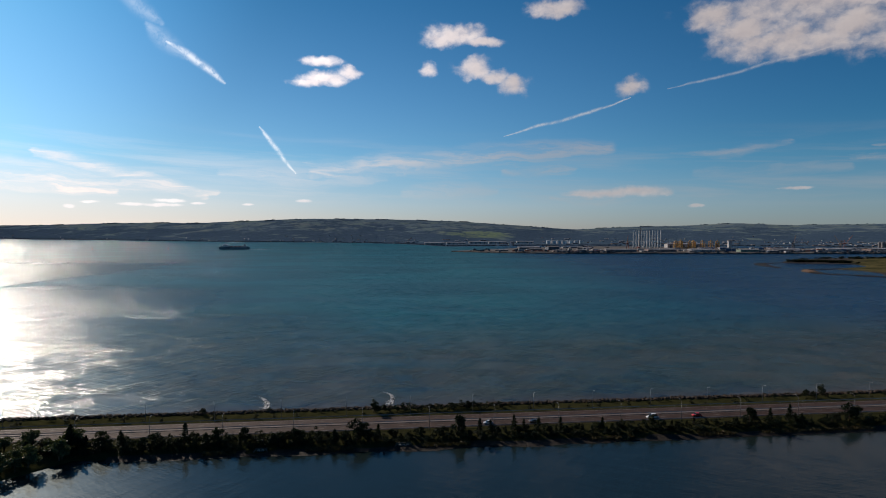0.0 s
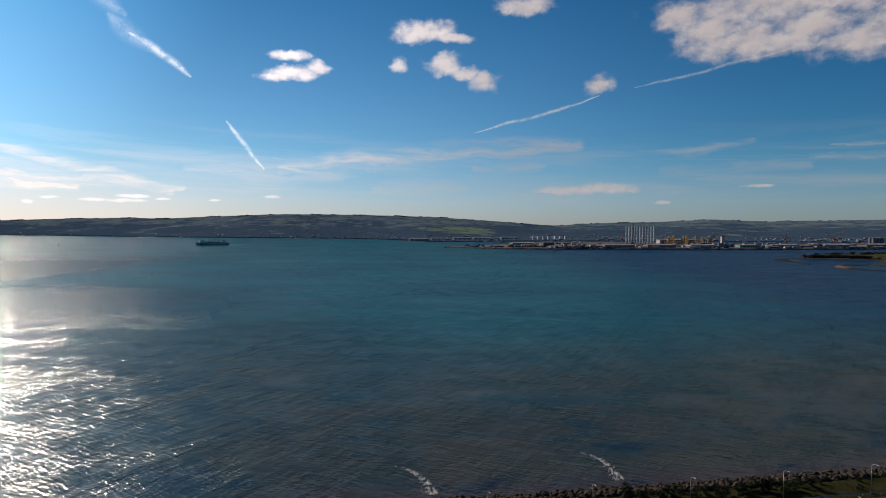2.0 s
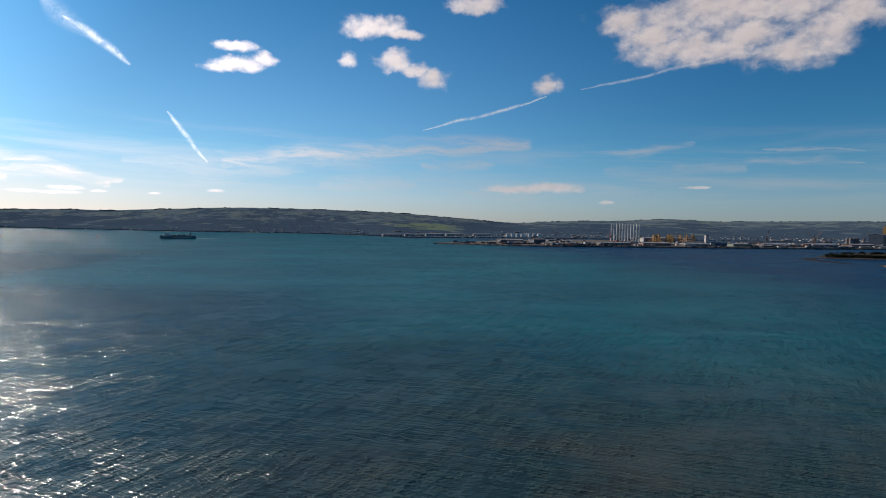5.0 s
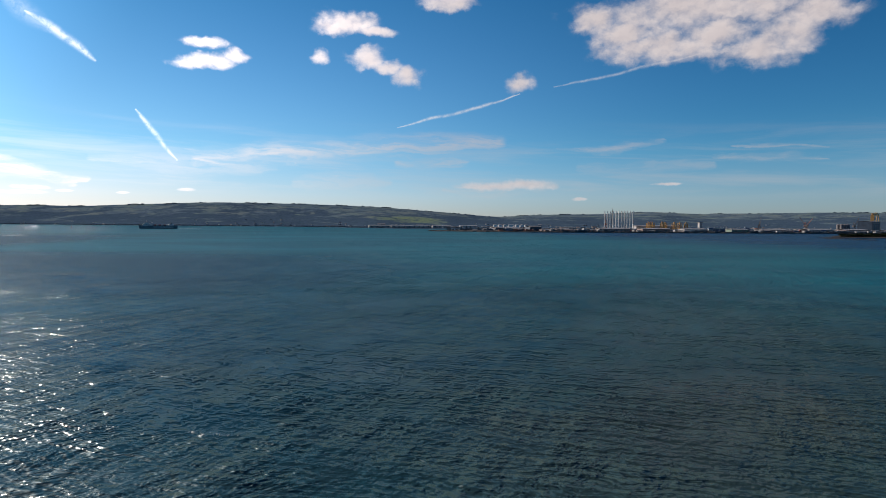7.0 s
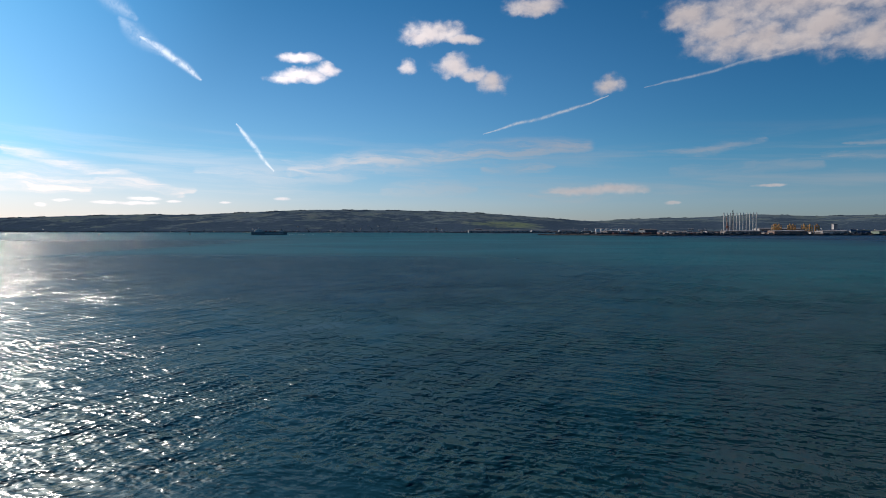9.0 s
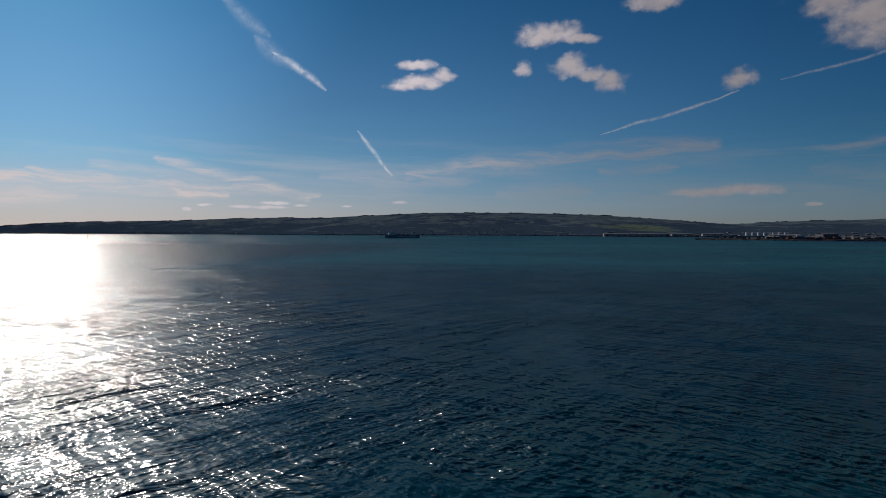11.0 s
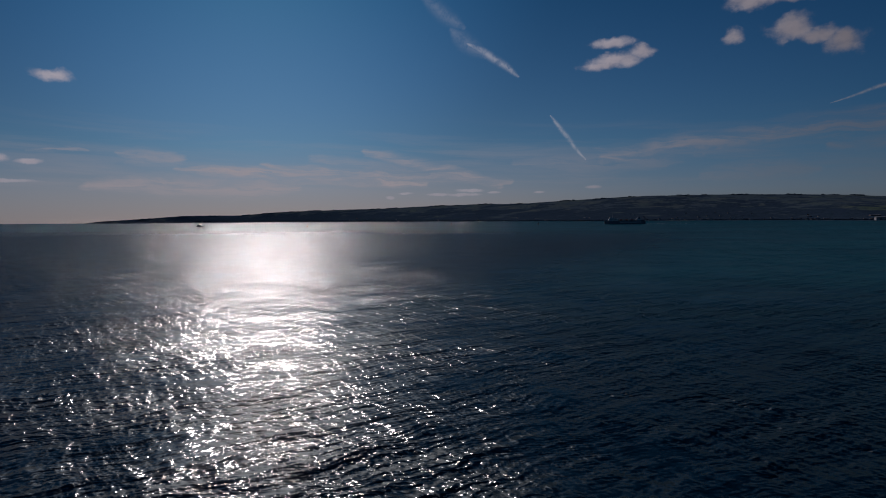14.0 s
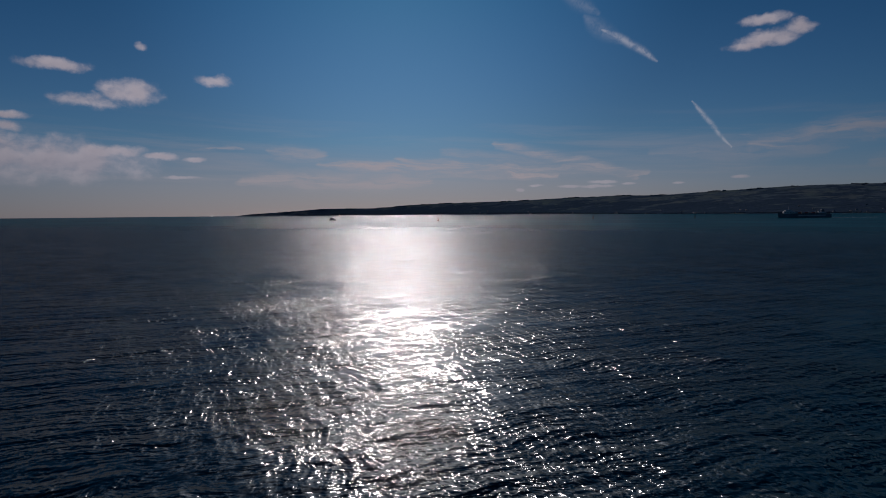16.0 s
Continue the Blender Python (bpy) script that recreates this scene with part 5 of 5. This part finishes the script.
def jacket(label):
    """A yellow four-legged steel foundation."""
    j = thing("foundation_jacket", label, "steel foundation", "yellow turbine foundations")
    legs = [(-1, -1), (1, -1), (1, 1), (-1, 1)]
    for sx, sy in legs:
        bm = BM()
        tube(bm, (sx * 4.0, sy * 4.0, -0.3), (sx * 3.4, sy * 3.4, 17), 0.85, 0.75, 8)
        part("leg", bm, M["yellow"], j)
    for k, z in enumerate((1.5, 8.0)):
        for i in range(4):
            (ax, ay), (bx, by) = legs[i], legs[(i + 1) % 4]
            r0, r1 = 4.0 - 0.6 * z / 17, 4.0 - 0.6 * (z + 6.5) / 17
            bm = BM()
            tube(bm, (ax * r0, ay * r0, z), (bx * r1, by * r1, z + 6.5), 0.4, 0.4, 6)
            tube(bm, (bx * r0, by * r0, z), (ax * r1, ay * r1, z + 6.5), 0.4, 0.4, 6)
            part("brace", bm, M["yellow"], j)
    bm = BM()
    box(bm, 0, 0, 17.1, 8, 8, 0.8, bevel=0.15)
    part("platform", bm, M["yellow"], j)
    bm = BM()
    tube(bm, (0, 0, 17.5), (0, 0, 20.5), 1.6, 1.5, 14)
    part("transition_piece", bm, M["yellow"], j)
    return j


def build_port_gear():
    j = jacket("yellow steel turbine foundation standing on the quay")
    spots = [(585, 1560), (602, 1572), (620, 1560), (636, 1575), (655, 1566), (612, 1600), (645, 1602), (690, 1600), (708, 1602)]
    for i, (x, y) in enumerate(spots):
        m = Matrix.LocRotScale(Vector((x, y, QUAY_Z)), Euler((0, 0, 0.5 * i)), None)
        if i == 0:
            j.matrix_world = m
        else:
            copy_thing(j, m)
    rand = np.random.default_rng(29)
    boxes = []
    for mat, label in (("box_red", "rust red shipping container stacked on the quay"), ("box_blue", "blue shipping container stacked on the quay"), ("box_grey", "grey shipping container stacked on the quay")):
        c = thing("shipping_container", label, "container", "stacked containers")
        bm = BM()
        box(bm, 0, 0, 1.3, 12, 2.5, 2.6, bevel=0.08)
        body = part("body", bm, M[mat], c)
        bm = BM()
        for k in range(16):
            box(bm, -5.4 + 0.72 * k, -1.27, 1.3, 0.3, 0.08, 2.3)
        part("corrugation", bm, M[mat], body)
        bm = BM()
        box(bm, 6.02, 0, 1.3, 0.1, 2.2, 2.3)
        part("door", bm, M[mat], body)
        boxes.append(c)
    seen = set()
    k = 0
    for x0, y0, cols, tiers in ((560, 1330, 7, 3), (780, 1330, 8, 2), (660, 1340, 6, 3), (420, 1320, 5, 2), (150, 1290, 6, 2), (250, 1270, 6, 1)):
        for i in range(cols):
            for tier in range(int(rand.integers(1, tiers + 1))):
                src = int(rand.integers(3))
                m = pose(x0 + 13 * i, y0 + rand.uniform(-0.4, 0.4), QUAY_Z + 2.61 * tier, 0, 0, 5)
                if src in seen:
                    copy_thing(boxes[src], m)
                else:
                    seen.add(src)
                    boxes[src].matrix_world = m
    for s in set(range(3)) - seen:
        boxes[s].matrix_world = pose(500 + 14 * s, 1345, QUAY_Z)
    # dockside cranes
    for x, y, a, mat in ((880, 1560, 40, "crane"), (1010, 1560, -30, "crane_red"), (960, 1500, 110, "crane"), (440, 1480, 70, "crane_red"), (1130, 1540, 10, "crane")):
        c = thing("dock_crane", "slewing lattice dock crane with raised jib", "crane", "dock cranes", pose(x, y, QUAY_Z, 0, 0, a))
        for sx in (-3, 3):
            for sy in (-3, 3):
                bm = BM()
                tube(bm, (sx, sy, -0.3), (sx * 0.5, sy * 0.5, 12), 0.55, 0.45, 6)
                part("leg", bm, M[mat], c)
        bm = BM()
        box(bm, -1, 0, 13.6, 7, 4.5, 3.4, bevel=0.2)
        part("cab", bm, M[mat], c)
        lattice(c, "jib", (1.5, 0, 14), (16, 0, 34), 1.8, mat)
        lattice(c, "back_mast", (-1, 0, 15), (-2, 0, 23), 1.5, mat, 4)
    # large shipyard gantry
    g = thing("gantry_crane", "very large yellow shipyard gantry crane", "gantry crane", m=pose(1298, 1650, QUAY_Z, 0, 0, 35))
    bm = BM()
    box(bm, 0, 0, 46, 70, 5, 5.5, bevel=0.3)
    part("girder", bm, M["yellow"], g)
    bm = BM()
    box(bm, -32, 0, 21.4, 5, 7, 44, taper=1.2)
    part("leg", bm, M["yellow"], g)
    for s in (-1, 1):
        bm = BM()
        tube(bm, (32, s * 7, -0.3), (32, s * 1.2, 44), 1.1, 1.0, 10)
        part("leg", bm, M["yellow"], g)
    bm = BM()
    box(bm, 10, 0, 50, 8, 6, 3, bevel=0.2)
    part("trolley", bm, M["yellow"], g)


# ---- far shore ----
def house(wall, roof, label):
    h = thing("house", label, "house", "houses on the far shore")
    bm = BM()
    box(bm, 0, 0, 1.6, 8.5, 5.5, 5.2)
    body = part("wall", bm, M[wall], h)
    bm = BM()
    sweep(bm, [(-3.1, 4.0), (-3.1, 4.25), (0, 6.5), (3.1, 4.25), (3.1, 4.0)], 9.0)
    top = part("roof", bm, M[roof], h)
    bm = BM()
    box(bm, 3.2, 0, 6.4, 0.8, 1.1, 1.6)
    part("chimney", bm, M["brick"], top)
    for x in (-2.4, 0.0, 2.4):
        bm = BM()
        box(bm, x, -2.78, 2.0, 1.0, 0.1, 1.2)
        part("window", bm, M["opening"], body)
    return h


def build_houses():
    rand = np.random.default_rng(41)
    kinds = [house("render", "roof_dark", "white rendered house with slate roof on the hillside"), house("brick", "roof_dark", "red brick house with slate roof on the hillside"),
             house("shed_white", "roof_pale", "pale house with light roof on the hillside")]
    first = set()

    def put(k, a, r, turn):
        x, y = -r * math.sin(radians(a)), r * math.cos(radians(a))
        m = pose(x, y, land_height(a, r), 0, 0, turn)
        if k in first:
            copy_thing(kinds[k], m).scale = (0.62, 0.62, 0.62)
        else:
            first.add(k)
            kinds[k].matrix_world = m @ Matrix.Diagonal((0.62, 0.62, 0.62, 1))

    clusters = [(27, 0.03, 1.2, 9), (18.6, 0.02, 1.6, 6), (9.5, 0.16, 4.0, 50), (7.0, 0.3, 2.5, 30), (13.0, 0.05, 3.0, 14), (5.0, 0.06, 3.0, 18), (-3.0, 0.2, 4.0, 18), (-16.0, 0.3, 6.0, 40), (-26.0, 0.32, 6.0, 50), (-35.0, 0.3, 5.0, 45), (31.0, 0.12, 2.5, 12), (23.0, 0.08, 3.0, 14)]
    for a0, s0, wide, n in clusters:
        for k in range(n if a0 < -2 else n // 2):
            a = a0 + rand.normal(0, wide)
            s = max(0.012, s0 + rand.normal(0, 0.07))
            shore, ridge = np.interp(a, SHORE_A, SHORE_R), np.interp(a, RIDGE_A, RIDGE_R)
            put(int(rand.choice([0, 0, 0, 2, 2, 2, 0, 1])), a, shore + s * (ridge - shore), rand.uniform(-40, 40))
    # long pale works sheds along the far shore
    s = shed("waterside_works", "long white works building on the far shore", 62, 18, 6, "shed_white", "roof_pale", 4, "far shore works")
    placed = False
    for a, add, turn in ((0.8, 90, 4), (-1.2, 230, 3), (-5.0, 350, 2), (-7.5, 420, 0), (-3.2, 360, 4)):
        r = np.interp(a, SHORE_A, SHORE_R) + add
        m = pose(-r * math.sin(radians(a)), r * math.cos(radians(a)), land_height(a, r), 0, 0, turn)
        if placed:
            copy_thing(s, m)
        else:
            s.matrix_world, placed = m, True


def blobs(rand, rows):
    """Rounded uneven tree crowns as one mesh: rows of x, y, z, width, height."""
    bm = BM()
    bmesh.ops.create_icosphere(bm, subdivisions=2, radius=1.0)
    base = np.array([v.co[:] for v in bm.verts])
    tri = np.array([[v.index for v in f.verts] for f in bm.faces])
    bm.free()
    rows = np.array(rows)
    n, m = len(rows), len(base)
    lump = rand.uniform(0.72, 1.15, (n, m, 1))
    v = base[None] * lump * np.stack([rows[:, 3], rows[:, 3] * rand.uniform(0.7, 1.2, n), rows[:, 4] * 0.5], 1)[:, None, :]
    v += (rows[:, :3] + np.stack([0 * rows[:, 4], 0 * rows[:, 4], rows[:, 4] * 0.42], 1))[:, None, :]
    f = tri[None] + (np.arange(n) * m)[:, None, None]
    return v.reshape(-1, 3), f.reshape(-1, 3)


def build_far_woods():
    rand = np.random.default_rng(53)
    pts = []
    # along the ridge, in broken rows
    for a in np.arange(-45, 53, 0.06):
        ridge, shore = np.interp(a, RIDGE_A, RIDGE_R), np.interp(a, SHORE_A, SHORE_R)
        if noise.noise(Vector((a * 0.8, 2.0, 0))) + 0.35 * noise.noise(Vector((a * 5, 1, 0))) > 0.12:
            r = ridge + rand.normal(-10, 14)
            pts.append((-r * math.sin(radians(a)), r * math.cos(radians(a)), land_height(a, r) - 0.5, rand.uniform(4, 10), rand.uniform(2.5, 5.0)))
    v, f = blobs(rand, pts)
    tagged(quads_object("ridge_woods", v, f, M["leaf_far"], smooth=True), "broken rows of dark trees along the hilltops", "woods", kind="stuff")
    # scrub along the far water's edge
    pts = []
    for a in np.arange(-44, 50, 0.035):
        r = np.interp(a, SHORE_A, SHORE_R) + 6 + abs(rand.normal(0, 30))
        if noise.noise(Vector((a * 1.7, 5.0, 0))) > -0.25:
            pts.append((-r * math.sin(radians(a)), r * math.cos(radians(a)), max(0.3, land_height(a, r)) - 0.4, rand.uniform(2.5, 5.5), rand.uniform(1.5, 3.6)))
    v, f = blobs(rand, pts)
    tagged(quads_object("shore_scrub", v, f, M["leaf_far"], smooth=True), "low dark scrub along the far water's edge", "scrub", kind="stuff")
    # harbour trees
    pts = []
    for k in range(1000):
        x = rand.uniform(60, 1600)
        front = np.interp(x, [p[0] for p in HARBOUR[:10]], [p[1] for p in HARBOUR[:10]])
        y = front + abs(rand.normal(0, 60)) + 8
        if noise.noise(Vector((x * 0.012, y * 0.02, 9))) < -0.05:
            continue
        pts.append((x, y, QUAY_Z, rand.uniform(1.5, 4.0), rand.uniform(2.0, 4.5)))
    v, f = blobs(rand, pts)
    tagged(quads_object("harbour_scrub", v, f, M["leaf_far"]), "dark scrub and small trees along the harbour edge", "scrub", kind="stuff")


# ---- low island ----
def build_island():
    rand = np.random.default_rng(61)
    outline = [(470, 864), (500, 844), (548, 828), (536, 786), (508, 752), (468, 730), (450, 712), (462, 684), (452, 640), (430, 604), (480, 566), (700, 560), (1000, 600), (1250, 760), (1200, 1010), (900, 1085), (700, 1056), (590, 1000), (500, 915)]
    verts, faces = [], []
    cx, cy = 720, 840
    rings = [(1.0, -0.5), (0.99, 0.2), (0.965, 0.6), (0.88, 1.2), (0.55, 2.0), (0.0, 2.4)]
    pts = []
    for (x0, y0), (x1, y1) in zip(outline, outline[1:] + outline[:1]):
        n = max(2, int(math.hypot(x1 - x0, y1 - y0) / 8))
        pts += [(x0 + (x1 - x0) * i / n, y0 + (y1 - y0) * i / n) for i in range(n)]
    n = len(pts)
    for k, z in rings:
        for i, (x, y) in enumerate(pts):
            j = 5 * noise.noise(Vector((x * 0.05, y * 0.05, 0))) * (1 if k > 0.8 else 0)
            verts.append((cx + (x - cx) * k + j, cy + (y - cy) * k + j, z + 0.3 * noise.noise(Vector((x * 0.03 * k, y * 0.03, k)))))
    for r in range(len(rings) - 1):
        for i in range(n):
            faces.append((r * n + i, r * n + (i + 1) % n, (r + 1) * n + (i + 1) % n, (r + 1) * n + i))
    tagged(quads_object("ground_island", verts, faces, M["marsh"], smooth=True), "low olive-brown grassy island in the bay", "island", kind="structure")
    # mud arms and sand banks round it
    for name, line, wide, mat, label in (
            ("mud_spit", [(486, 872), (452, 858), (430, 842), (416, 808), (408, 770), (403, 738)], 11, "mud", "dark bare mud arm reaching from the island"),
            ("mud_spit", [(440, 720), (418, 712), (402, 676), (390, 648), (396, 628), (424, 604)], 10, "mud", "dark low mud bar off the island"),
            ("sand_spit", [(414, 706), (400, 676), (388, 654)], 8, "sand", "pale sand and shell bank on the mud bar"),
            ("mud_spit", [(404, 606), (430, 590), (500, 572), (600, 560)], 8, "mud", "dark low mud bank beside a tidal channel"),
            ("mud_spit", [(478, 734), (450, 722), (436, 712)], 7, "mud", "dark weedy mud point with scrub")):
        verts, faces = [], []
        m = 40
        for i in range(m + 1):
            s = i / m * (len(line) - 1)
            k = min(int(s), len(line) - 2)
            p = Vector(line[k]).lerp(Vector(line[k + 1]), s - k)
            d = (Vector(line[k + 1]) - Vector(line[k])).normalized()
            side = Vector((-d.y, d.x))
            half = wide * (0.25 + 0.75 * math.sin(math.pi * min(1, max(0.03, i / m)))) * (1 + 0.4 * noise.noise(Vector((i * 0.35, wide, 0))))
            for q, z in ((-1, -0.3), (-0.5, 0.35), (0, 0.6), (0.5, 0.35), (1, -0.3)) if mat == "mud" else ((-1, 0.1), (-0.5, 0.6), (0, 0.85), (0.5, 0.6), (1, 0.1)):
                c = p + side * half * q
                verts.append((c.x, c.y, z))
        for i in range(m):
            for j in range(4):
                faces.append((i * 5 + j, i * 5 + j + 1, i * 5 + j + 6, i * 5 + j + 5))
        tagged(quads_object(name, verts, faces, M[mat], smooth=True), label, "sand bank", kind="structure")
    tree = plant("island_tree", "bush", 91, "leaf_dark", "dark wind-shaped tree on the island", "tree", "trees on the island")
    tree.matrix_world = Matrix.LocRotScale(Vector((520, 905, 0.4)), Euler((0, 0, 0)), (9, 9, 4.2))
    for k in range(190):
        s = rand.uniform(0, 1) ** 0.8
        if k % 3:
            x, y = 492 + 60 * s + rand.normal(0, 4), 880 - 34 * s + rand.normal(0, 6)
        else:
            x, y = 545 + 300 * s + rand.normal(0, 8), 950 + 90 * s + rand.normal(0, 10)
        h = rand.uniform(2.6, 4.8)
        copy_thing(tree, Matrix.LocRotScale(Vector((x, y, 0.6)), Euler((0, 0, rand.uniform(0, 6.28))), None)).scale = (h * 2.1, h * 2.1, h)


build_sea()
build_hills()
build_causeway()
build_harbour_land()
build_island()
build_plants()
build_lamps()
build_cars()
build_culverts()
build_outfall_foam()
build_foam_lines()
build_ferry()
build_tug()
build_buoys()
build_lighthouse()
build_sheds()
build_tanks()
build_turbine_towers()
build_port_gear()
build_houses()
build_far_woods()
build_lane_dashes()
build_barriers()
build_rock_armour()
